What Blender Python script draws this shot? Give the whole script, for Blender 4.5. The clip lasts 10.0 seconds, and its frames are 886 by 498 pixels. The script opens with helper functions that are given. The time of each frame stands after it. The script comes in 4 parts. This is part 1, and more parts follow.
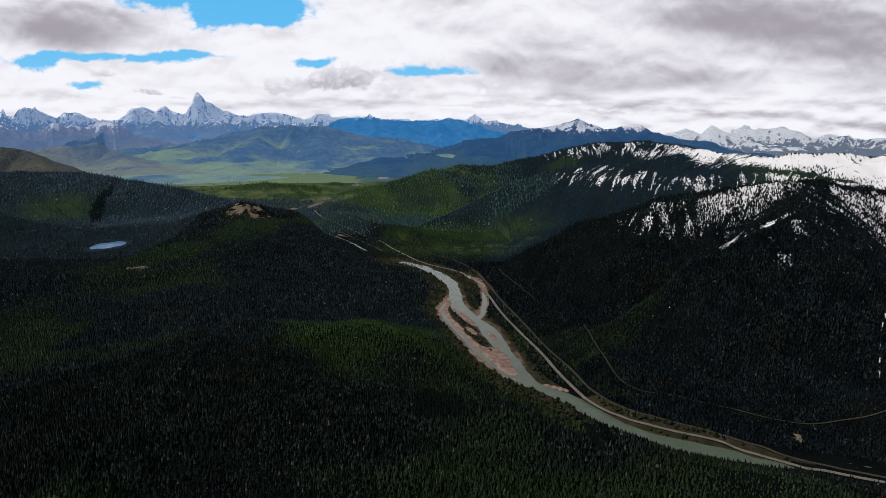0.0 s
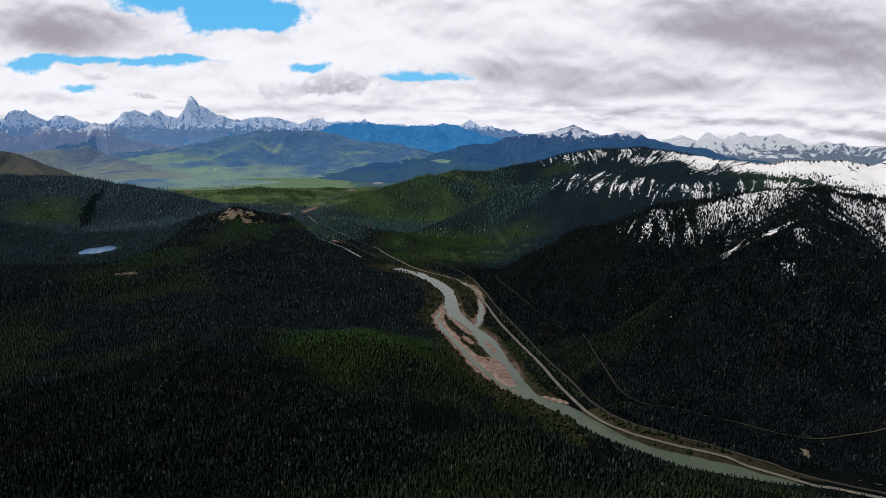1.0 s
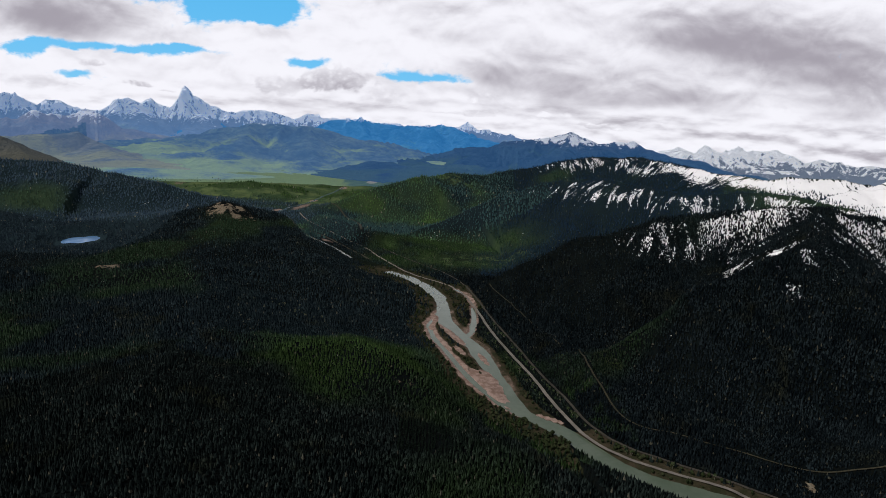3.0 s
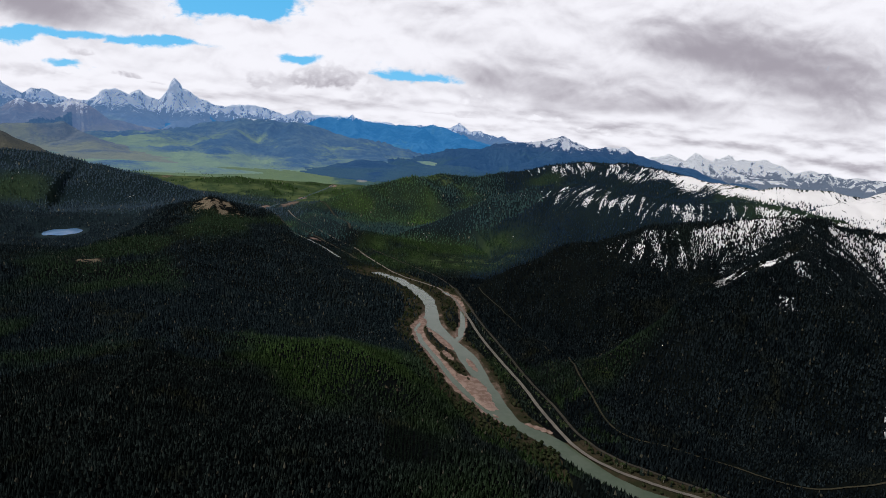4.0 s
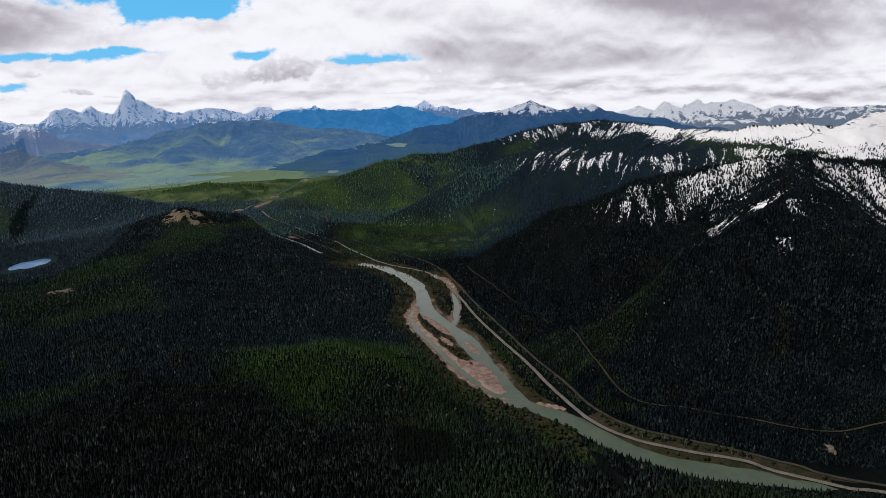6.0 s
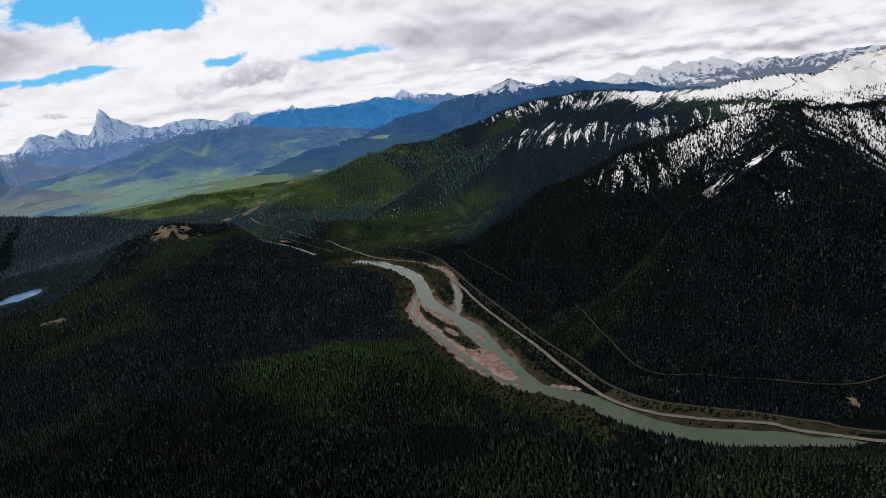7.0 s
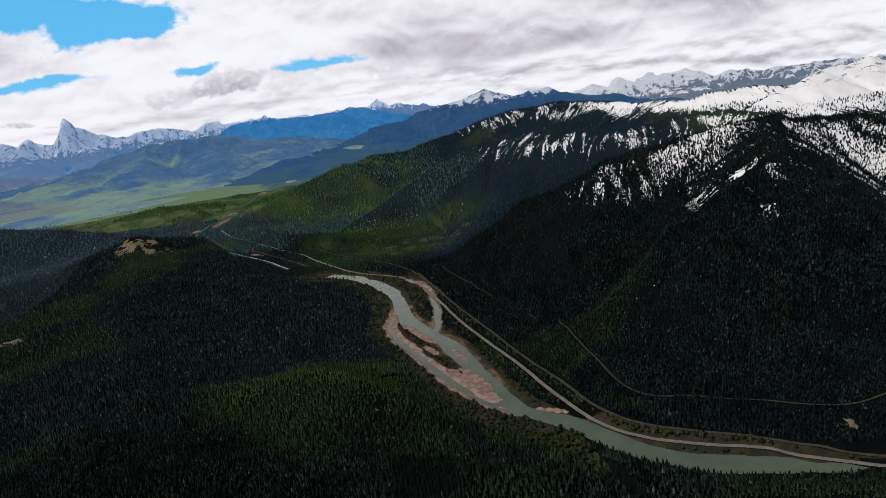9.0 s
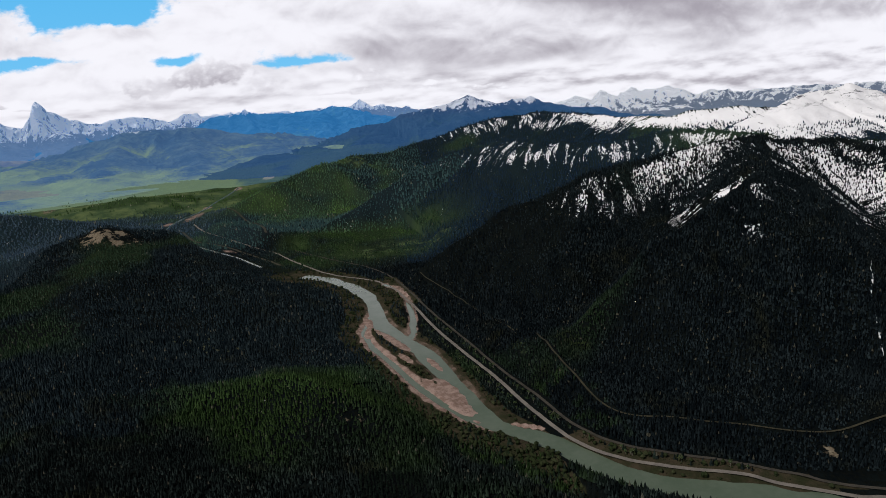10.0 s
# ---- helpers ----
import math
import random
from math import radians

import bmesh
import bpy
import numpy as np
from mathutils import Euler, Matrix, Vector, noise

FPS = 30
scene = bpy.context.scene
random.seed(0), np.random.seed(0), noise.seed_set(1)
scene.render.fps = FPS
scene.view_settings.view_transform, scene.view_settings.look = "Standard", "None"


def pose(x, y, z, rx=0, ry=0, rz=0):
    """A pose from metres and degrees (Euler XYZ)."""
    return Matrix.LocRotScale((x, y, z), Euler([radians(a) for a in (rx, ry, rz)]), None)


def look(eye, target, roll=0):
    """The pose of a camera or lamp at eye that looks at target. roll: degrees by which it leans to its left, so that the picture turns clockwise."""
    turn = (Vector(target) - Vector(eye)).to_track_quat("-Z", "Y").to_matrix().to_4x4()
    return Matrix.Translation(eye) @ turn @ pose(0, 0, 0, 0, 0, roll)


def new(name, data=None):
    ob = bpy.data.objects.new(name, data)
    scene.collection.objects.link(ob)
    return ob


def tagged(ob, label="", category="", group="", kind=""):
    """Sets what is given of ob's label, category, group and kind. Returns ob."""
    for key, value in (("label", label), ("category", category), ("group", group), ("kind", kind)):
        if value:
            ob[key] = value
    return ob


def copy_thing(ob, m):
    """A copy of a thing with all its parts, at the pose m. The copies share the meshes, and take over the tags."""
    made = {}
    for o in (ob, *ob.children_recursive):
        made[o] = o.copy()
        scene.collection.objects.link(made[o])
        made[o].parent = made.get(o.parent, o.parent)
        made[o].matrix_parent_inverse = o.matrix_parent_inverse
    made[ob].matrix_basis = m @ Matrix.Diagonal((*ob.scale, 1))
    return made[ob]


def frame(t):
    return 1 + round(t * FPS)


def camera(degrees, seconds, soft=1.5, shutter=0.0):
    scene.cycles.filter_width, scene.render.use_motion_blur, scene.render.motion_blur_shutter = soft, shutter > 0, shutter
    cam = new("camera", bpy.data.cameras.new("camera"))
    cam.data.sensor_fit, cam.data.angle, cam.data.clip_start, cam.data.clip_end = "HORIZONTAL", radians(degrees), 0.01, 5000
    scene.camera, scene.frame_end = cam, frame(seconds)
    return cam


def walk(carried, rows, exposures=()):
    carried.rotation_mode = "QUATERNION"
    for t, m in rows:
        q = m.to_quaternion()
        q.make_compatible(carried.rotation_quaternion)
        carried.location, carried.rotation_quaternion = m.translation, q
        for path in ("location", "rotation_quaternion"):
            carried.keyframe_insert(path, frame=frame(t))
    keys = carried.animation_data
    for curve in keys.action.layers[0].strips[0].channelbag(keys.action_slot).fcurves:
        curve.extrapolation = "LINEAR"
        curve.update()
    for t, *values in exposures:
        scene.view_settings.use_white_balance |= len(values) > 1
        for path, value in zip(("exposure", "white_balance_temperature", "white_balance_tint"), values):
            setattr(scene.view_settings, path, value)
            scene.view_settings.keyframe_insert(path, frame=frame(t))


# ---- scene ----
cam = camera(70.0, 10.0, soft=0.6)
# seconds, place in metres, turn in degrees
PATH = [
    (0.0, -0.0, 0.0, 441.3, 78.69, 0.00, 0.00),
    (0.5, -2.7, 15.6, 439.9, 78.95, -0.58, -0.43),
    (1.0, -4.5, 29.2, 439.5, 79.17, -0.33, -0.47),
    (1.5, -6.3, 41.5, 440.1, 79.22, -0.06, -0.23),
    (2.0, -8.3, 52.9, 440.6, 79.18, -0.30, -0.12),
    (2.5, -10.7, 64.6, 440.8, 79.24, -1.39, -0.32),
    (4.0, -17.6, 99.9, 440.6, 79.39, -4.41, -1.67),
    (4.5, -20.3, 111.3, 441.0, 79.11, -3.84, -2.11),
    (5.0, -22.0, 122.8, 441.0, 78.77, -2.71, -2.67),
    (5.5, -23.0, 134.5, 441.7, 78.21, -0.47, -3.65),
    (7.0, -25.6, 172.9, 442.2, 76.05, 8.17, -6.76),
    (7.5, -27.1, 183.7, 442.3, 75.85, 9.74, -7.41),
    (8.0, -27.8, 194.5, 442.3, 76.02, 10.26, -8.03),
    (8.5, -27.9, 206.1, 442.8, 76.30, 9.47, -8.57),
    (9.0, -28.2, 218.4, 442.6, 76.62, 7.93, -9.09),
    (9.5, -29.5, 232.5, 441.5, 76.83, 6.17, -9.82),
    (10.0, -30.3, 248.1, 439.4, 76.87, 4.91, -10.63),
]
walk(cam, [(t, pose(x, y, z, rx, ry, rz)) for t, x, y, z, rx, ry, rz in PATH])

# ---- world: broken cloud over a blue sky, a veiled sun ----
SUN_UP, SUN_ROUND = radians(50), radians(248)


class Nodes:
    """Short hand for writing node sums."""

    def __init__(self, tree):
        self.t, self.n, self.l = tree, tree.nodes, tree.links

    def put(self, sock, value):
        if isinstance(value, (int, float)):
            sock.default_value = value
        elif isinstance(value, (tuple, list)):
            sock.default_value = (*value, 1.0) if len(value) == 3 and sock.type == "RGBA" else value
        else:
            self.l.new(value, sock)

    def math(self, op, a, b=0.0, c=0.0, clamp=False):
        m = self.n.new("ShaderNodeMath")
        m.operation, m.use_clamp = op, clamp
        for sock, v in zip(m.inputs, (a, b, c)):
            self.put(sock, v)
        return m.outputs[0]

    def add(self, a, b):
        return self.math("ADD", a, b)

    def mul(self, a, b):
        return self.math("MULTIPLY", a, b)

    def ramp(self, v, a, b, lo=0.0, hi=1.0):
        m = self.n.new("ShaderNodeMapRange")
        m.interpolation_type = "SMOOTHSTEP"
        for sock, x in zip(m.inputs, (v, a, b, lo, hi)):
            self.put(sock, x)
        return m.outputs[0]

    def mix(self, f, a, b):
        m = self.n.new("ShaderNodeMix")
        m.data_type = "RGBA"
        self.put(m.inputs[0], f)
        self.put(m.inputs[6], a)
        self.put(m.inputs[7], b)
        return m.outputs[2]

    def noise(self, vec, scale, detail=4.0, rough=0.55, distort=0.0):
        m = self.n.new("ShaderNodeTexNoise")
        self.put(m.inputs["Vector"], vec)
        m.inputs["Scale"].default_value, m.inputs["Detail"].default_value = scale, detail
        m.inputs["Roughness"].default_value, m.inputs["Distortion"].default_value = rough, distort
        return m.outputs["Fac"]

    def xyz(self, x, y, z=0.0):
        m = self.n.new("ShaderNodeCombineXYZ")
        for sock, v in zip(m.inputs, (x, y, z)):
            self.put(sock, v)
        return m.outputs[0]

    def parts(self, v):
        m = self.n.new("ShaderNodeSeparateXYZ")
        self.l.new(v, m.inputs[0])
        return m.outputs

    def attr(self, name):
        m = self.n.new("ShaderNodeAttribute")
        m.attribute_name = name
        return m.outputs


def build_world():
    w = bpy.data.worlds.new("sky")
    scene.world = w
    w.use_nodes = True
    w.node_tree.nodes.clear()
    k = Nodes(w.node_tree)
    sky = k.n.new("ShaderNodeTexSky")
    sky.sky_type, sky.sun_disc = "NISHITA", False
    sky.sun_elevation, sky.sun_rotation, sky.altitude = SUN_UP, SUN_ROUND, 1500
    way = k.n.new("ShaderNodeTexCoord").outputs["Generated"]
    x, y, z = k.parts(way)
    far = k.math("MAXIMUM", y, 0.2)
    u, v = k.math("DIVIDE", x, far), k.math("DIVIDE", z, far)

    # billows at three sizes, the lowest layers drawn out along the horizon
    flat = k.ramp(v, 0.075, 0.015)

    def billow(lift, scale, detail, rough, seed):
        w = k.add(v, lift)
        tall = k.noise(k.xyz(u, k.mul(w, 1.7), seed), scale, detail, rough, 0.3)
        long = k.noise(k.xyz(u, k.mul(w, 3.6), seed + 4.0), scale * 1.5, detail, rough, 0.1)
        return k.add(k.mul(tall, k.math("SUBTRACT", 1.0, flat)), k.mul(long, flat))

    big, mid, fine = billow(0.0, 5.0, 3, 0.5, 3.1), billow(0.0, 11.0, 7, 0.50, 5.7), billow(0.0, 48.0, 6, 0.6, 2.0)
    high = billow(0.012, 11.0, 7, 0.50, 5.7)
    relief = k.math("SUBTRACT", mid, high)
    edge = k.add(k.mul(k.math("SUBTRACT", mid, 0.5), 1.0), k.mul(k.math("SUBTRACT", fine, 0.5), 0.85))
    uu = k.add(u, k.mul(k.math("SUBTRACT", big, 0.5), 0.10))
    vv = k.add(v, k.add(k.mul(k.math("SUBTRACT", big, 0.5), 0.030), k.mul(k.math("SUBTRACT", mid, 0.5), 0.020)))
    gu, gv = k.add(u, k.mul(k.math("SUBTRACT", big, 0.5), 0.22)), k.add(v, k.mul(k.math("SUBTRACT", mid, 0.5), 0.045))

    def blob(u0, v0, su, sv):
        a = k.math("DIVIDE", k.math("SUBTRACT", gu, u0), su)
        b = k.math("DIVIDE", k.math("SUBTRACT", gv, v0), sv)
        return k.math("EXPONENT", k.mul(k.add(k.mul(a, a), k.mul(b, b)), -1.0))

    def total(rows):
        s = blob(*rows[0])
        for r in rows[1:]:
            s = k.add(s, blob(*r))
        return s

    # open blue gaps
    gap = total([(-0.304, 0.168, 0.089, 0.029), (-0.382, 0.200, 0.076, 0.032), (-0.266, 0.166, 0.068, 0.018), (-0.51, 0.096, 0.129, 0.011), (-0.614, 0.089, 0.052, 0.012), (-0.39, 0.101, 0.051, 0.007),
                 (-0.205, 0.094, 0.039, 0.007), (-0.034, 0.079, 0.073, 0.012), (-0.536, 0.057, 0.043, 0.007), (-0.36, 0.235, 0.10, 0.030)])
    blue = k.ramp(k.add(gap, k.mul(edge, 1.4)), 0.36, 0.90)
    # grey undersides: middle, half sizes, weight
    gloom = 0.0
    for u0, v0, su, sv, dark in (
            (-0.573, 0.144, 0.128, 0.037, 0.95), (-0.619, 0.119, 0.094, 0.023, 0.5), (-0.465, 0.119, 0.077, 0.018, 0.3), (0.186, 0.090, 0.163, 0.039, 0.50), (0.23, 0.057, 0.121, 0.018, 0.6),
            (0.385, 0.065, 0.121, 0.030, 0.55), (0.10, 0.082, 0.060, 0.017, 0.35), (0.541, 0.150, 0.221, 0.044, 0.95), (0.597, 0.105, 0.129, 0.021, 0.65), (0.395, 0.164, 0.102, 0.032, 0.5), (0.671, 0.065, 0.078, 0.058, 0.40),
            (0.345, 0.027, 0.287, 0.008, 0.45), (0.17, 0.036, 0.087, 0.008, 0.4), (0.031, 0.040, 0.096, 0.007, 0.35), (-0.195, 0.032, 0.104, 0.008, 0.3), (0.495, 0.010, 0.131, 0.009, 0.4), (-0.056, 0.027, 0.052, 0.007, 0.3),
            (0.904, 0.091, 0.183, 0.033, 0.6), (0.724, -0.012, 0.098, 0.018, 0.6), (0.888, 0.008, 0.138, 0.017, 0.35)):
        a, b = k.math("DIVIDE", k.math("SUBTRACT", uu, u0), su), k.math("DIVIDE", k.math("SUBTRACT", vv, v0), sv)
        under = k.math("MAXIMUM", k.mul(b, -1.5), b)
        gloom = k.add(gloom, k.mul(k.math("EXPONENT", k.mul(k.add(k.mul(a, a), k.mul(under, under)), -1.0)), dark))
    shade = k.add(k.mul(k.math("MINIMUM", gloom, 1.15), k.add(0.62, k.mul(mid, 0.42))), k.add(k.mul(relief, -1.5), k.mul(k.math("SUBTRACT", big, 0.50), 0.7)))
    shade = k.add(shade, k.mul(k.math("SUBTRACT", fine, 0.5), 0.10))
    WHITE, GREY = (0.925, 0.92, 0.985), (0.38, 0.355, 0.41)
    cloud = k.mix(k.ramp(shade, -0.15, 1.02), WHITE, GREY)
    # single heaped clouds, far to near: middle, half sizes, darkness of the base
    knob = k.n.new("ShaderNodeTexVoronoi")
    knob.feature = "SMOOTH_F1"
    k.put(knob.inputs["Vector"], k.xyz(k.mul(uu, 42.0), k.mul(vv, 62.0), 1.0))
    knob.inputs["Scale"].default_value, knob.inputs["Smoothness"].default_value, knob.inputs["Detail"].default_value = 1.0, 0.7, 3.0
    puff = k.math("SUBTRACT", 0.55, knob.outputs["Distance"])
    for u0, v0, su, sv, dark in (
            (-0.603, 0.040, 0.078, 0.022, 0.25), (-0.332, 0.057, 0.13, 0.033, 0.12), (0.284, 0.019, 0.105, 0.008, 0.4), (0.04, 0.023, 0.078, 0.008, 0.35), (0.153, 0.027, 0.087, 0.010, 0.4), (0.083, 0.044, 0.061, 0.017, 0.4),
            (-0.003, 0.055, 0.043, 0.017, 0.15), (-0.246, 0.055, 0.069, 0.028, 0.45), (-0.159, 0.063, 0.091, 0.038, 0.75), (-0.082, 0.044, 0.052, 0.022, 0.4), (-0.45, 0.046, 0.036, 0.008, 0.8), (-0.512, 0.075, 0.029, 0.011, 0.55),
            (-0.412, 0.038, 0.026, 0.008, 0.4), (0.535, 0.044, 0.061, 0.025, 0.05)):
        a, b = k.math("DIVIDE", k.math("SUBTRACT", uu, u0), su), k.math("DIVIDE", k.math("SUBTRACT", vv, v0), sv)
        under = k.math("MAXIMUM", k.mul(b, -1.5), b)
        body = k.math("SUBTRACT", 1.0, k.add(k.mul(a, a), k.mul(under, under)))
        body = k.add(body, k.add(k.mul(puff, 0.9), k.mul(edge, 0.5)))
        inside = k.ramp(body, 0.05, 0.65)
        base = k.ramp(k.add(b, k.add(k.mul(puff, 1.3), k.mul(edge, 0.9))), 0.75, -0.75)
        cloud = k.mix(inside, cloud, k.mix(k.add(k.mul(base, dark), k.mul(relief, -1.2)), WHITE, GREY))
        blue = k.mul(blue, k.math("SUBTRACT", 1.0, inside))
    over = k.ramp(z, 0.22, 0.5)
    cloud = k.mix(over, cloud, k.mix(mid, (0.026, 0.035, 0.056), (0.058, 0.073, 0.110)))
    blue = k.mul(blue, k.math("SUBTRACT", 1.0, over))
    air = k.n.new("ShaderNodeBackground")
    air.inputs["Strength"].default_value = 0.12
    k.put(air.inputs["Color"], k.mix(0.75, sky.outputs[0], (0.5, 4.3, 8.0)))
    veil = k.n.new("ShaderNodeBackground")
    veil.inputs["Strength"].default_value = 1.0
    k.put(veil.inputs["Color"], cloud)
    both = k.n.new("ShaderNodeMixShader")
    k.put(both.inputs[0], blue)
    k.l.new(veil.outputs[0], both.inputs[1])
    k.l.new(air.outputs[0], both.inputs[2])
    end = k.n.new("ShaderNodeOutputWorld")
    k.l.new(both.outputs[0], end.inputs[0])


build_world()
sun = new("sun", bpy.data.lights.new("sun", "SUN"))
sun.data.energy, sun.data.angle, sun.data.color = 2.8, radians(6), (1.0, 0.97, 0.93)
sun.matrix_world = look((0, 0, 0), (-math.sin(SUN_ROUND) * math.cos(SUN_UP), -math.cos(SUN_ROUND) * math.cos(SUN_UP), -math.sin(SUN_UP)))

# ---- the lie of the land ----
RIVER = [(640, 690), (560, 735), (490, 757), (419, 773), (374, 791), (329, 808), (288, 834), (258, 865), (236, 905), (214, 950), (180, 988),
         (149, 1020), (138, 1069), (124, 1143), (112, 1219), (98, 1307), (71, 1379), (38, 1480), (32, 1581), (26, 1702), (-6, 1806), (-59, 1909),
         (-140, 1990), (-265, 2156), (-351, 2327), (-426, 2443), (-580, 2680), (-677, 2843), (-750, 3080), (-735, 3320), (-667, 3523), (-649, 3723), (-609, 3880), (-560, 4080)]
WEST = [(22, 1575), (-4, 1467), (7, 1378), (35, 1286), (55, 1214), (70, 1163), (91, 1108), (119, 1050), (140, 1022)]
EAST = [(70, 1800), (100, 1735), (109, 1648), (106, 1537), (94, 1430), (84, 1395)]
HIGHWAY = [(640, 668), (540, 712), (479, 741), (448, 764), (410, 791), (378, 819), (331, 842), (289, 870), (258, 900), (236, 940), (223, 973), (211, 1031),
           (200, 1089), (189, 1162), (170, 1247), (156, 1318), (134, 1431), (119, 1561), (100, 1704), (67, 1812), (36, 1855), (-49, 1941), (-101, 2026),
           (-190, 2214), (-231, 2326), (-316, 2456), (-382, 2587), (-453, 2719), (-560, 2900), (-640, 3130)]
RAIL = [(680, 668), (560, 722), (498, 752), (467, 771), (440, 791), (420, 806), (398, 827), (360, 856), (315, 884), (282, 914), (262, 940), (243, 987),
        (232, 1063), (214, 1136), (195, 1227), (176, 1352), (149, 1487), (129, 1645), (97, 1849), (45, 1982), (-60, 2120), (-180, 2330)]
TRAIL = [(295, 1268), (287, 1184), (287, 1109), (292, 1046), (300, 1008), (312, 976), (336, 952), (385, 916), (431, 895), (471, 869), (521, 847), (561, 849), (610, 842), (680, 850), (760, 880)]
UPPER_TRAIL = [(159, 1750), (187, 1656), (219, 1550), (249, 1435), (263, 1295)]
SIDE_ROAD = [(-205, 2135), (-234, 2198), (-332, 2371), (-397, 2497), (-478, 2615), (-558, 2691), (-650, 2950)]
NOSE_TRAIL = [(-500, 3110), (-448, 3064), (-397, 2985), (-330, 2800), (-295, 2637), (-272, 2480)]
# gravel bars: middle, half length, half width, heading of the long side
BARS = [(47, 1400, 80, 10, 20), (106, 1258, 38, 6, 13), (113, 1118, 78, 17, 11), (4, 1450, 22, 8, -5), (11, 1522, 28, 9, 0), (103, 1695, 50, 8, 10),
        (190, 1002, 26, 5, 52), (60, 1298, 26, 7, 20), (86, 1175, 24, 8, 14)]

MELT = [(800, 1092), (786, 1075), (766, 1050), (752, 1039), (735, 1011), (719, 985), (705, 962)]

# crests of the land: points (x, y, z)
NEAR_SPUR = [(860, 1470, 303), (813, 1420, 293), (714, 1250, 266), (619, 1230, 230), (518, 1220, 178), (442, 1215, 126), (366, 1210, 70), (300, 1215, 28)]
NEAR_CREST = [(120, 1770, 25), (154, 1750, 46), (244, 1720, 101), (332, 1700, 148), (469, 1650, 212), (595, 1600, 260), (713, 1550, 288), (823, 1500, 305), (893, 1510, 303), (1047, 1560, 280), (1213, 1600, 258), (1500, 1700, 240)]
EAST_FLANK = [(1213, 1600, 258), (1180, 1300, 215), (1020, 1050, 120), (880, 900, 60)]
MIDDLE_RIDGE = [(-99, 2500, 26), (37, 2600, 80), (180, 2650, 144), (298, 2650, 192), (407, 2600, 236), (589, 2500, 280), (672, 2400, 284), (809, 2300, 266), (911, 2200, 268), (1042, 2150, 282), (1149, 2100, 280), (1250, 1950, 270)]
GREEN_RIDGE = [(-660, 3000, 5), (-455, 3100, 82), (-247, 3300, 148), (-74, 3450, 190), (82, 3550, 205), (311, 3650, 205), (446, 3700, 228), (714, 3750, 298), (912, 3750, 324), (1143, 3650, 342), (1283, 3500, 318), (1416, 3300, 296), (1502, 3000, 285), (1655, 2900, 308), (1942, 2800, 298)]
WHITE_DOME = [(1290, 2250, 225), (1372, 2300, 240), (1518, 2350, 291), (1695, 2400, 327), (1831, 2450, 359), (1955, 2450, 366), (2082, 2450, 343), (2300, 2400, 260)]
LEFT_HILL = [(-960, 2262, 62), (-881, 2250, 98), (-726, 2284, 149), (-586, 2290, 108), (-456, 2250, 62), (-282, 2150, 8)]
LEFT_SHOULDER = [(-726, 2284, 140), (-620, 1850, 100), (-500, 1450, 72), (-420, 1100, 74), (-340, 700, 100), (-300, 300, 130), (-300, -300, 150)]
LOW_HUMP = [(-400, 1150, 60), (-239, 1140, 62), (-152, 1130, 74), (-85, 1080, 74), (-24, 1050, 50)]
TRACK_TERRACE = [(270, 1330, 22), (288, 1186, 32), (284, 1023, 28), (296, 940, 28), (367, 888, 28), (447, 842, 28), (532, 822, 30), (640, 850, 42), (800, 840, 60)]
BEND_BANK = [(-120, 900, 62), (60, 830, 52), (180, 775, 40), (300, 715, 32), (420, 655, 30)]
BALD_RISE = [(-800, 1640, 60), (-1100, 1500, 50), (-1500, 1300, 70)]
LEFT_PLATEAU = [(-2290, 2376, 252), (-2235, 2693, 236), (-2057, 2954, 219), (-1974, 3070, 211), (-1792, 3180, 198), (-1683, 3239, 170), (-1524, 3262, 134), (-1359, 3279, 103), (-1204, 3286, 52)]
FAR_KNOLL = [(-1353, 3672, 35), (-1229, 3738, 74), (-1082, 3804, 88), (-908, 3850, 68), (-776, 3860, 35)]
# each crest with its side slope
RIDGES = [(NEAR_SPUR, 0.74), (NEAR_CREST, 0.66), (EAST_FLANK, 0.55), (MIDDLE_RIDGE, 0.52), (GREEN_RIDGE, 0.42), (WHITE_DOME, 0.4), (LEFT_HILL, 0.34), (LEFT_SHOULDER, 0.19), (LOW_HUMP, 0.34), (TRACK_TERRACE, 0.25), (BEND_BANK, 0.32), (BALD_RISE, 0.16), (LEFT_PLATEAU, 0.25), (FAR_KNOLL, 0.26)]


def vnoise(x, y, seed=0):
    """Smooth value noise on a lattice, -1 to 1."""
    xi, yi = np.floor(x).astype(np.int64), np.floor(y).astype(np.int64)
    fx, fy = x - xi, y - yi
    fx, fy = fx * fx * (3 - 2 * fx), fy * fy * (3 - 2 * fy)

    def h(a, b):
        n = (a * 374761393 + b * 668265263 + seed * 974634777) & 0x7FFFFFFF
        n = ((n ^ (n >> 13)) * 1274126177) & 0x7FFFFFFF
        return ((n ^ (n >> 16)) & 0xFFFF) / 32767.5 - 1
    a = h(xi, yi) * (1 - fx) + h(xi + 1, yi) * fx
    b = h(xi, yi + 1) * (1 - fx) + h(xi + 1, yi + 1) * fx
    return a * (1 - fy) + b * fy


def fbm(x, y, octaves=4, seed=0, gain=0.5):
    s, a = 0.0, 1.0
    for i in range(octaves):
        s = s + a * vnoise(x * 2 ** i + 17.3 * i, y * 2 ** i - 9.1 * i, seed + i)
        a *= gain
    return s


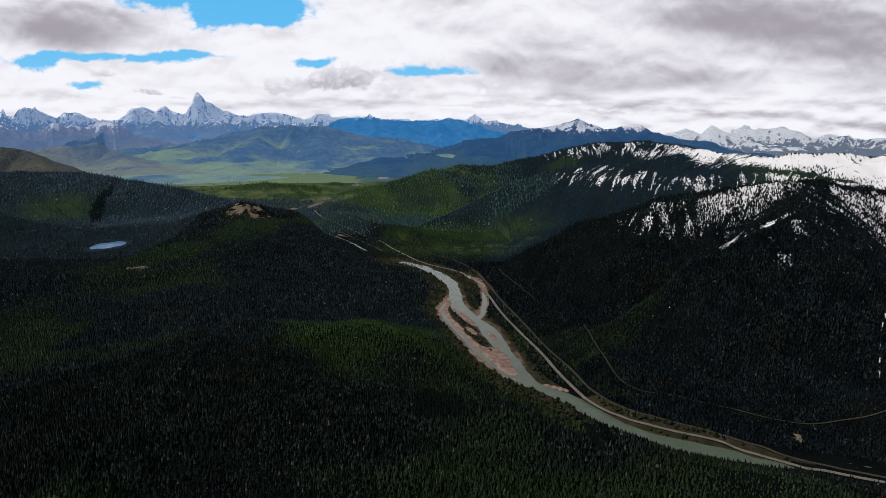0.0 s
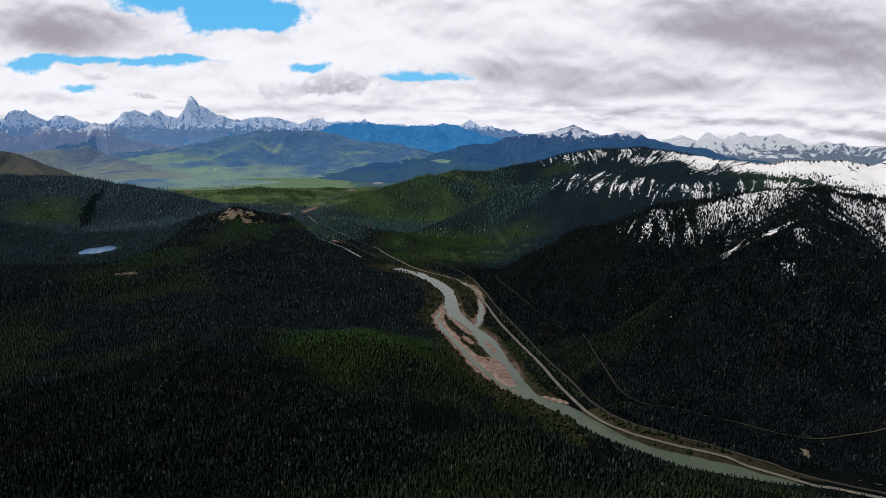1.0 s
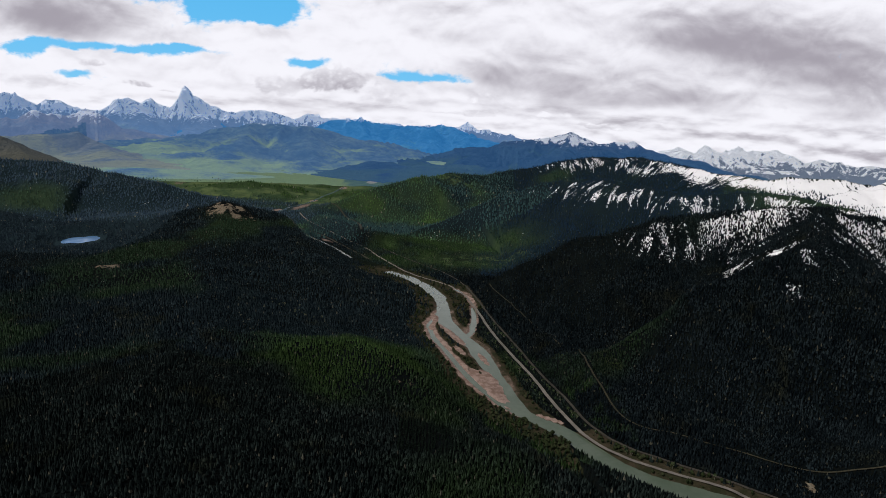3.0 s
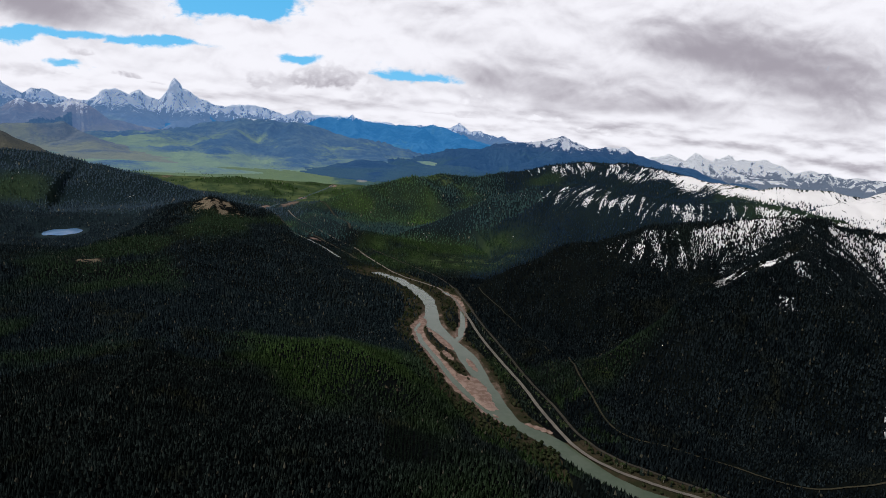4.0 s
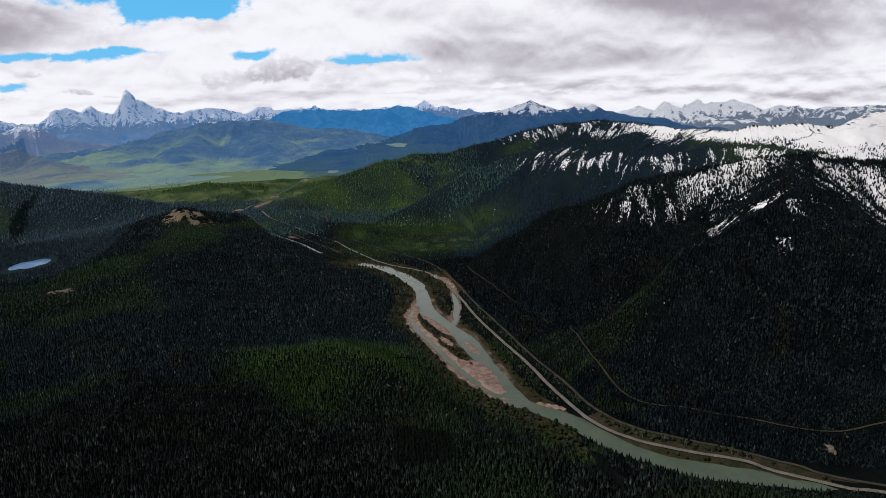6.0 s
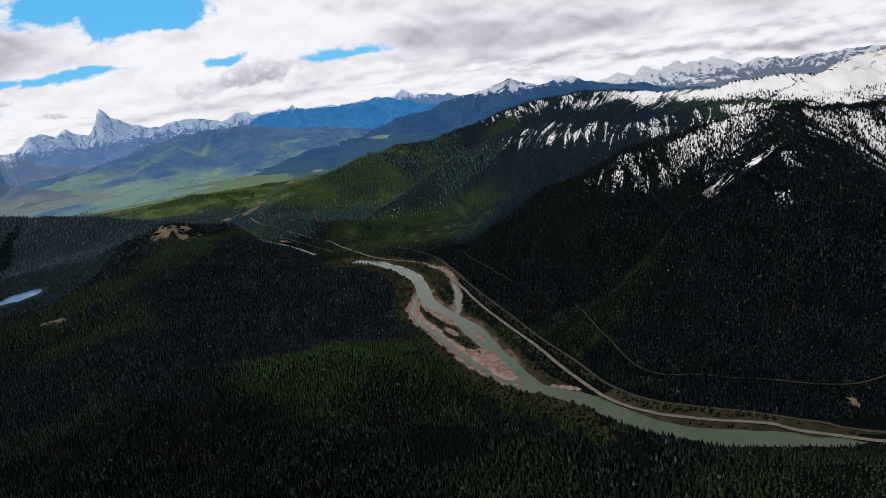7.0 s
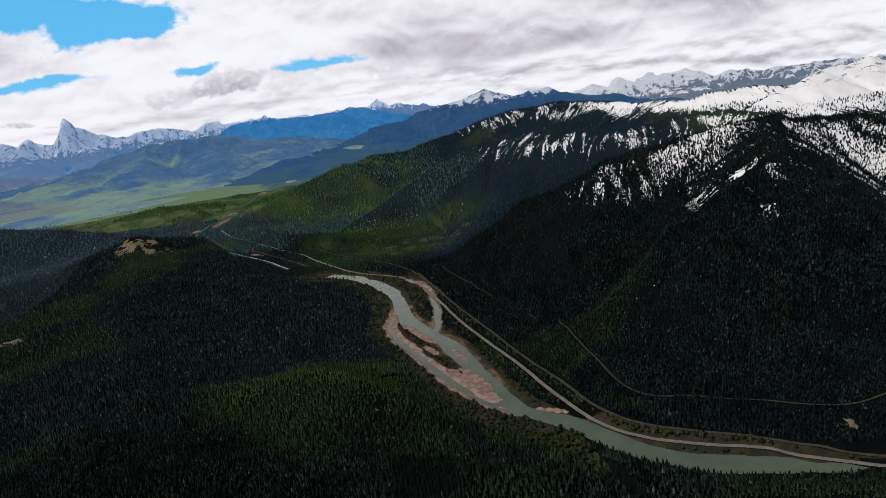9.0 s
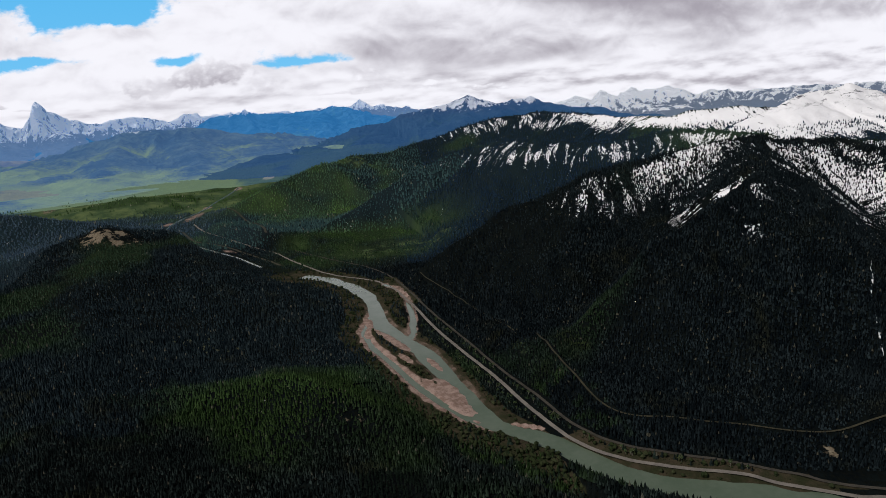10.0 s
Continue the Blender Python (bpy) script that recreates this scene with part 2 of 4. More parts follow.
def along(line, x, y):
    """Distance to a polyline, run along it, and the third coordinate there."""
    best, run, val, done = np.full(x.shape, 1e9), np.zeros(x.shape), np.zeros(x.shape), 0.0
    for p, q in zip(line, line[1:]):
        ax, ay, dx, dy = p[0], p[1], q[0] - p[0], q[1] - p[1]
        n = math.hypot(dx, dy)
        s = np.clip(((x - ax) * dx + (y - ay) * dy) / (n * n), 0, 1)
        d = np.hypot(x - ax - s * dx, y - ay - s * dy)
        near = d < best
        best = np.where(near, d, best)
        run = np.where(near, done + s * n, run)
        if len(p) > 2:
            val = np.where(near, p[2] + s * (q[2] - p[2]), val)
        done += n
    return best, run, val


def step(v, a, b):
    t = np.clip((v - a) / (b - a), 0, 1)
    return t * t * (3 - 2 * t)


# far country is drawn together: what lies past NEAR is brought closer along the line of sight, so that the land ends before REACH
MID = (-23.0, 134.5, 441.0)
NEAR, REACH, PINCH = 3300.0, 4800.0, 2.2


def draw_in(r):
    """Ground distance at which a place r metres away is built."""
    return np.where(r < NEAR, r, NEAR + (REACH - NEAR) * (1 - (NEAR / np.maximum(r, NEAR)) ** PINCH))


def true_range(c):
    return np.where(c < NEAR, c, NEAR * np.clip(1 - (c - NEAR) / (REACH - NEAR), 0.005, 1) ** (-1 / PINCH))


def floor_z(x, y):
    """Height of the valley floor."""
    c = np.hypot(x - MID[0], y - MID[1])
    z = 2.0 + np.clip(y - 1900, 0, 2200) * 0.006
    return MID[2] - (MID[2] - z) * c / np.maximum(true_range(c), 1.0)


def bars(x, y):
    """How far inside a gravel bar, 0 to 1."""
    m = np.zeros(x.shape)
    edge = 0.35 * fbm(x / 14, y / 14, 3, 77)
    for bx, by, hl, hw, turn in BARS:
        c, s = math.cos(radians(turn)), math.sin(radians(turn))
        a, b = ((x - bx) * -s + (y - by) * c) / hl, ((x - bx) * c + (y - by) * s) / hw
        m = np.maximum(m, np.clip(1.25 - a * a - b * b + edge, 0, 1))
    return m


def past_rail(x, y):
    """East of the railway."""
    return x > np.interp(y, [p[1] for p in RAIL], [p[0] for p in RAIL]) + 5


def near_bank(x, y):
    """The steep wooded bank on the near side of the lower bend."""
    return (x > 205) & (y < np.interp(x, [180, 214, 236, 258, 288, 329, 374, 419, 490, 560, 640], [988, 950, 905, 865, 834, 808, 791, 773, 757, 735, 690]))


def land(x, y):
    """Height of the ground, with the run along and the drop below the ridge that carries it."""
    floor = floor_z(x, y) + 5 * fbm(x / 260, y / 260, 3, 5) + 5
    h, run, drop = floor.copy(), np.zeros(x.shape), np.zeros(x.shape)
    wx, wy = x + 26 * fbm(x / 210, y / 210, 3, 11), y + 26 * fbm(x / 210, y / 210, 3, 23)
    for i, (line, slope) in enumerate(RIDGES):
        d, s, z = along(line, wx, wy)
        gully = vnoise(s / 75 + 40 * i, d / 500, 31 + i) + 0.5 * vnoise(s / 31 + 90 * i, d / 260, 51 + i)
        steep = slope * (1 + 0.12 * vnoise(s / 180, d / 300, 71 + i))
        up = z - steep * d + gully * np.minimum(d / 90, 1) * 15 * min(slope / 0.5, 1.0) ** 2
        k = 7.0 if slope > 0.3 else 14.0
        gain = np.clip((up - h) / k, -30, 30)
        high = up > h
        run, drop = np.where(high, s + 4000 * i, run), np.where(high, d, drop)
        h = np.where(gain > 0, up + k * np.log1p(np.exp(-np.abs(gain))), h + k * np.log1p(np.exp(-np.abs(gain))))
    rel = np.clip((h - floor) / 120, 0, 1)
    h = h + rel * (7 * fbm(x / 90, y / 90, 4, 3) + 2.2 * fbm(x / 22, y / 22, 2, 7))
    # floor of the valley, banks and channels
    dr = along(RIVER, x, y)[0]
    near = near_bank(x, y)
    flat = np.where(near, step(dr, 24, 75), step(dr, 60, 150))
    east_side = np.minimum(along(HIGHWAY, x, y)[0], along(RAIL, x, y)[0])
    flat = np.minimum(flat, step(east_side, 12, 60))
    plain = floor_z(x, y) + 1.2 + 0.8 * fbm(x / 40, y / 40, 3, 9) + step(along(RAIL, x, y)[0], 40, 6) * 3
    h = plain + (h - plain) * flat
    dw, de = along(WEST, x, y)[0], along(EAST, x, y)[0]
    wide = (18 + 4 * vnoise(x / 90, y / 90, 13)) * (1 - 0.5 * step(y, 1930, 2050))
    cut = np.maximum(step(dr, wide + 7, wide - 5), np.maximum(step(dw, 9.5, 3.5), step(de, 10.5, 4)))
    h = h - cut * 3.2 * (1 - step(y, 2300, 2600) * 0.4)
    h = np.maximum(h, floor_z(x, y) - 1.6 + 2.0 * step(bars(x, y), 0.15, 0.75))
    trough = step(np.hypot((x + 1115) / 105, (y - 2070) / 190), 2.7, 0.8)
    h = h + (np.minimum(h, 17) - h) * trough
    lake = step(np.hypot((x + 1196) / 46, (y - 2220) / 75), 1.25, 0.8)
    h = h + (12.5 - h) * step(np.hypot((x + 1196) / 46, (y - 2220) / 75), 3.4, 1.2)
    h = h - lake * 3
    return h, run, drop


def mesh_from(name, verts, faces, smooth=True):
    """A mesh from numpy arrays; faces all have the same number of corners."""
    me = bpy.data.meshes.new(name)
    n, c = faces.shape
    me.vertices.add(len(verts))
    me.vertices.foreach_set("co", np.ascontiguousarray(verts, dtype=np.float32).ravel())
    me.loops.add(n * c)
    me.loops.foreach_set("vertex_index", np.ascontiguousarray(faces, dtype=np.int32).ravel())
    me.polygons.add(n)
    me.polygons.foreach_set("loop_start", np.arange(0, n * c, c, dtype=np.int32))
    me.polygons.foreach_set("use_smooth", np.full(n, smooth))
    me.update(calc_edges=True)
    me.validate()
    return me


def set_attr(me, name, values):
    values = np.asarray(values, dtype=np.float32)
    if values.ndim == 2:
        me.attributes.new(name, "FLOAT_VECTOR", "POINT").data.foreach_set("vector", values.ravel())
    else:
        me.attributes.new(name, "FLOAT", "POINT").data.foreach_set("value", values)


def grid_faces(rows, cols, closed=False):
    i, j = np.meshgrid(np.arange(rows - 1), np.arange(cols if closed else cols - 1), indexing="ij")
    a, b = i * cols + j, i * cols + (j + 1) % cols
    return np.stack([a, b, b + cols, a + cols], -1).reshape(-1, 4)

# ---- materials ----
def material(name, build, rough=0.9, spec=0.2):
    m = bpy.data.materials.new(name)
    m.use_nodes = True
    k = Nodes(m.node_tree)
    b = k.n["Principled BSDF"]
    b.inputs["Roughness"].default_value = rough
    b.inputs["Specular IOR Level"].default_value = spec
    build(k, b)
    return m


def place(k):
    return k.n.new("ShaderNodeNewGeometry").outputs["Position"]


def bump(k, b, height, strength, distance):
    n = k.n.new("ShaderNodeBump")
    n.inputs["Strength"].default_value, n.inputs["Distance"].default_value = strength, distance
    k.put(n.inputs["Height"], height)
    k.l.new(n.outputs[0], b.inputs["Normal"])


def ground_nodes(k, b):
    p = place(k)
    coarse, mid, small = k.noise(p, 0.004, 5), k.noise(p, 0.03, 5, 0.6), k.noise(p, 0.22, 4, 0.6)
    run = k.parts(k.attr("fall")[1])
    streak = k.noise(k.xyz(k.mul(run[0], 0.065), k.mul(run[1], 0.009), 0.0), 1.0, 5, 0.6)
    # floor between the trees near black: canopy shade put into its colour
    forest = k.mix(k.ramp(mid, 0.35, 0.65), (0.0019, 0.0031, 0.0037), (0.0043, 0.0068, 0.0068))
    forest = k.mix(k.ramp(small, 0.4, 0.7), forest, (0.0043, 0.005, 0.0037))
    # floor of the distant woods tinted blue to stand for haze
    forest = k.mix(k.attr("haze_tint")[2], forest, k.mix(mid, (0.0099, 0.0205, 0.0267), (0.0174, 0.031, 0.0347)))
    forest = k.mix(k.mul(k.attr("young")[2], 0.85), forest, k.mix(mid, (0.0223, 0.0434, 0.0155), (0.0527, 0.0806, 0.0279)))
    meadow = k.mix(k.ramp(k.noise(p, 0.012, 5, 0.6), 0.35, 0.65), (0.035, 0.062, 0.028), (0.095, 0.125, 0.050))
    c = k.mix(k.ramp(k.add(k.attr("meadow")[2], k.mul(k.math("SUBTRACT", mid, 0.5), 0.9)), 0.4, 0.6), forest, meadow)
    rock = k.mix(k.ramp(small, 0.35, 0.65), (0.124, 0.093, 0.062), (0.186, 0.155, 0.1116))
    c = k.mix(k.ramp(k.add(k.attr("bare")[2], k.mul(k.math("SUBTRACT", k.noise(p, 0.06, 5, 0.65), 0.5), 1.6)), 0.45, 0.6), c, rock)
    shrub = k.mix(k.ramp(k.noise(p, 0.05, 5, 0.6), 0.35, 0.65), (0.022, 0.024, 0.012), (0.046, 0.036, 0.023))
    c = k.mix(k.ramp(k.add(k.attr("shrub")[2], k.mul(k.math("SUBTRACT", mid, 0.5), 0.5)), 0.35, 0.6), c, shrub)
    gravel = k.mix(k.ramp(k.noise(p, 0.09, 5, 0.65), 0.4, 0.6), (0.30, 0.215, 0.18), (0.19, 0.125, 0.10))
    c = k.mix(k.ramp(k.add(k.attr("gravel")[2], k.mul(k.math("SUBTRACT", mid, 0.5), 0.5)), 0.35, 0.6), c, gravel)
    s = k.add(k.attr("snow")[2], k.add(k.mul(k.math("SUBTRACT", streak, 0.5), 2.1), k.mul(k.math("SUBTRACT", k.noise(p, 0.12, 5, 0.65), 0.5), 0.9)))
    white = k.mix(mid, (0.90, 0.89, 0.90), (0.78, 0.76, 0.78))
    c = k.mix(k.ramp(s, 0.47, 0.56), c, white)
    crag = k.noise(k.xyz(k.mul(run[0], 0.012), k.mul(run[1], 0.05), 2.0), 1.0, 6, 0.65)
    outcrop = k.mul(k.ramp(k.parts(p)[2], 290.0, 340.0), k.ramp(k.add(crag, k.mul(small, 0.3)), 0.70, 0.78))
    c = k.mix(outcrop, c, (0.045, 0.045, 0.06))
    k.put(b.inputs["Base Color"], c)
    bump(k, b, k.add(small, k.mul(mid, 2.0)), 0.6, 3.0)


def plain(color_a, color_b, scale, detail=5, strength=0.3, distance=0.3):
    def build(k, b):
        p = place(k)
        n, m = k.noise(p, scale, detail, 0.6), k.noise(p, scale * 6, 4, 0.6)
        k.put(b.inputs["Base Color"], k.mix(k.ramp(k.add(k.mul(n, 0.7), k.mul(m, 0.3)), 0.35, 0.65), color_a, color_b))
        bump(k, b, m, strength, distance)
    return build


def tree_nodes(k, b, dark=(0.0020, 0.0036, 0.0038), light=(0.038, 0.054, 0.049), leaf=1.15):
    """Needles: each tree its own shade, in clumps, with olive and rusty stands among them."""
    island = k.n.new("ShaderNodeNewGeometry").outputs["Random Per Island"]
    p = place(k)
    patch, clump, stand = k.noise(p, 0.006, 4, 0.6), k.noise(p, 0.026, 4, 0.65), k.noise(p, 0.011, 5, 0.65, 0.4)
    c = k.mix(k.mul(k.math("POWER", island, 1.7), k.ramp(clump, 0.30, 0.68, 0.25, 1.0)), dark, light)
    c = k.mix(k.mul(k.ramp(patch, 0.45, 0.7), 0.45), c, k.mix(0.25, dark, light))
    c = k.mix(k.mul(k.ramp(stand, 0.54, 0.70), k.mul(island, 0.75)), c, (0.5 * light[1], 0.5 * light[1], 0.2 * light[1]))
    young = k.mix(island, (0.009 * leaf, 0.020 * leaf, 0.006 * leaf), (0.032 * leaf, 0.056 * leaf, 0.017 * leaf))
    c = k.mix(k.attr("young")[2], c, young)
    c = k.mix(k.ramp(island, 0.985, 0.988), c, (1.5 * light[1], 1.45 * light[1], 1.1 * light[1]))
    k.put(b.inputs["Base Color"], c)


def far_nodes(woods_a, woods_b, open_c, snow_line, snow_soft, haze, bare=(0.16, 0.15, 0.15), rocky=0.0, most=0.6):
    """Far country: woods, open slopes, rock and snow; haze as blue tint and glow."""
    def build(k, b):
        p, run = k.attr("true")[1], k.parts(k.attr("fall")[1])
        n, m, f = k.noise(p, 0.0022, 6, 0.62), k.noise(p, 0.011, 6, 0.7), k.noise(p, 0.045, 4, 0.7)
        streak = k.noise(k.xyz(k.add(k.mul(run[0], 0.011), k.mul(n, 1.2)), k.add(k.mul(run[1], 0.0028), k.mul(m, 0.8)), 0.0), 1.0, 6, 0.66)
        # sunlit and cloud-shaded patches, put in as two tones of woods
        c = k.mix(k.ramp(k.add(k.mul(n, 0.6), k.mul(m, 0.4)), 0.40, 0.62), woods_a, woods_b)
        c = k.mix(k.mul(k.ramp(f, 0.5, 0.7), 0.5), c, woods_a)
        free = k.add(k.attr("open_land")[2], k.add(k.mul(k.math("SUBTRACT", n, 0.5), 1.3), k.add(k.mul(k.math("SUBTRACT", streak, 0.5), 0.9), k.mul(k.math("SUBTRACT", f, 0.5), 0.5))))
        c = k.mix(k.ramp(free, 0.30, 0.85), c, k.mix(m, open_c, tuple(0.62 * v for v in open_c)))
        c = k.mix(k.ramp(k.add(k.attr("built")[2], k.mul(k.math("SUBTRACT", f, 0.5), 0.8)), 0.40, 0.60), c, (0.36, 0.31, 0.25))
        height = k.parts(p)[2]
        rock = k.add(k.mul(k.math("SUBTRACT", height, snow_line - 1.2 * snow_soft), 1.0 / snow_soft), k.mul(k.math("SUBTRACT", m, 0.5), 3.0))
        c = k.mix(k.mul(k.ramp(rock, -0.3, 0.8), rocky), c, k.mix(streak, bare, tuple(0.5 * v for v in bare)))
        s = k.add(k.math("MINIMUM", k.mul(k.math("SUBTRACT", height, snow_line), 1.0 / snow_soft), most), k.add(k.mul(k.math("SUBTRACT", streak, 0.5), 5.5), k.mul(k.math("SUBTRACT", m, 0.5), 3.0)))
        c = k.mix(k.ramp(s, -0.15, 0.35), c, (0.90, 0.91, 0.94))
        k.put(b.inputs["Base Color"], c)
        # emission stands in for light scattered by the air
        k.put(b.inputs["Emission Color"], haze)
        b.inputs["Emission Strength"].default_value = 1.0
        bump(k, b, k.add(k.mul(m, 3.0), f), 0.8, 25.0)
    return build


GROUND = material("forest floor, meadow, gravel and snow", ground_nodes, 0.95, 0.03)
# needles blued for the haze over the eastern ridges
DARK_HAZE_WOOD = material("dark conifer needles blued for haze", lambda k, b: tree_nodes(k, b, (0.009, 0.020, 0.038), (0.026, 0.050, 0.078), 1.9), 0.95, 0.02)
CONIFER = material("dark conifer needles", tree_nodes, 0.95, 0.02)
# lighter copy of the needles: more light and haze put into the colour
LIT_WOOD = material("conifer needles, lit and hazy copy", lambda k, b: tree_nodes(k, b, (0.0042, 0.0080, 0.0110), (0.046, 0.069, 0.075), 1.6), 0.95, 0.02)
# darker copy: shade on the eastern slope put into the colour
SHADED_WOOD = material("conifer needles, shaded copy", lambda k, b: tree_nodes(k, b, (0.0014, 0.0028, 0.0040), (0.025, 0.036, 0.040), 1.1), 0.95, 0.02)
# three haze steps: needle colours greyer, paler or bluer with distance
HAZE_LAKEWOOD = material("conifer needles round the lake, greyed for haze", lambda k, b: tree_nodes(k, b, (0.014, 0.024, 0.033), (0.058, 0.086, 0.098), 1.8), 0.95, 0.02)
HAZE_RIDGEWOOD = material("green conifer needles of the far spurs, lightened for haze", lambda k, b: tree_nodes(k, b, (0.026, 0.056, 0.062), (0.076, 0.135, 0.120), 3.2), 0.95, 0.02)
HAZE_WOOD = material("conifer needles lightened and blued for haze", lambda k, b: tree_nodes(k, b, (0.040, 0.066, 0.094), (0.092, 0.135, 0.165), 2.2), 0.95, 0.02)
WATER = material("pale green glacial water", plain((0.0775, 0.1042, 0.0694), (0.1023, 0.1271, 0.0899), 0.02, 5, 0.15, 0.1), 0.22, 0.45)
FROTH = material("white foaming meltwater", plain((0.45, 0.46, 0.47), (0.70, 0.71, 0.72), 0.3), 0.5)
LAKE = material("deep blue lake water", plain((0.10, 0.21, 0.40), (0.14, 0.27, 0.46), 0.02, 3, 0.05, 0.05), 0.06, 0.5)
ASPHALT = material("pale worn asphalt", plain((0.13, 0.115, 0.10), (0.20, 0.175, 0.15), 0.05))
BALLAST = material("grey railway ballast", plain((0.032, 0.028, 0.022), (0.058, 0.050, 0.040), 0.06))
DIRT = material("dry forest track", plain((0.0248, 0.0236, 0.0149), (0.0484, 0.0422, 0.026), 0.04))
# far materials, with air haze mixed into base colours and emission
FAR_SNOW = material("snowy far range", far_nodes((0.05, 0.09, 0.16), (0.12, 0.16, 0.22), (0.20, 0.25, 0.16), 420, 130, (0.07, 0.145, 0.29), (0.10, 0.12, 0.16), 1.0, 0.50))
FAR_ROCK = material("rocky ridge blued by haze", far_nodes((0.06, 0.09, 0.12), (0.19, 0.18, 0.17), (0.34, 0.30, 0.15), 385, 80, (0.075, 0.125, 0.245), (0.26, 0.22, 0.20), 0.7, 0.7))
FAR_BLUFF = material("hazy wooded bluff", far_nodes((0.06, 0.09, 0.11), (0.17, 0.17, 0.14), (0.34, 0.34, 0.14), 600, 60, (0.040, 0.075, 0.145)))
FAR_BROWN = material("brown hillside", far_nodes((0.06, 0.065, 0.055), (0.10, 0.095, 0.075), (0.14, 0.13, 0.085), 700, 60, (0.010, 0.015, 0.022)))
FAR_BLUE = material("haze-blue far range", far_nodes((0.03, 0.13, 0.24), (0.08, 0.22, 0.34), (0.14, 0.30, 0.26), 515, 60, (0.010, 0.100, 0.28), (0.1, 0.15, 0.2), 0.0, 0.4))
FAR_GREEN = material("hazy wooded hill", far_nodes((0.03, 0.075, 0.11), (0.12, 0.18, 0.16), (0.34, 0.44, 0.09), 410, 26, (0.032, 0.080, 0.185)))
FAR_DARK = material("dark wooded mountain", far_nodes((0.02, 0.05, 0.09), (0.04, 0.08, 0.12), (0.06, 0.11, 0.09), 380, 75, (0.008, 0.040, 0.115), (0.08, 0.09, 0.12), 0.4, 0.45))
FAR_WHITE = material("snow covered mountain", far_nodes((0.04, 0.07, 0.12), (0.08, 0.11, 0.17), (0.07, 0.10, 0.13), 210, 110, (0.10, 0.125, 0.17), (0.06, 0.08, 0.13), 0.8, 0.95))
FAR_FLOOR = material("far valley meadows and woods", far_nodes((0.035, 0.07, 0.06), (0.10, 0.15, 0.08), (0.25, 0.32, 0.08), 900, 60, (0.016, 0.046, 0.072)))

def shrub_nodes(k, b):
    island = k.n.new("ShaderNodeNewGeometry").outputs["Random Per Island"]
    c = k.mix(island, (0.012, 0.018, 0.008), (0.042, 0.046, 0.022))
    k.put(b.inputs["Base Color"], k.mix(k.ramp(k.noise(place(k), 0.02, 4, 0.6), 0.35, 0.65), c, (0.0186, 0.026, 0.0099)))


SHRUB = material("olive scrub leaves", shrub_nodes, 0.95, 0.05)

# ---- the ground ----
ORIGIN_Y = -350.0


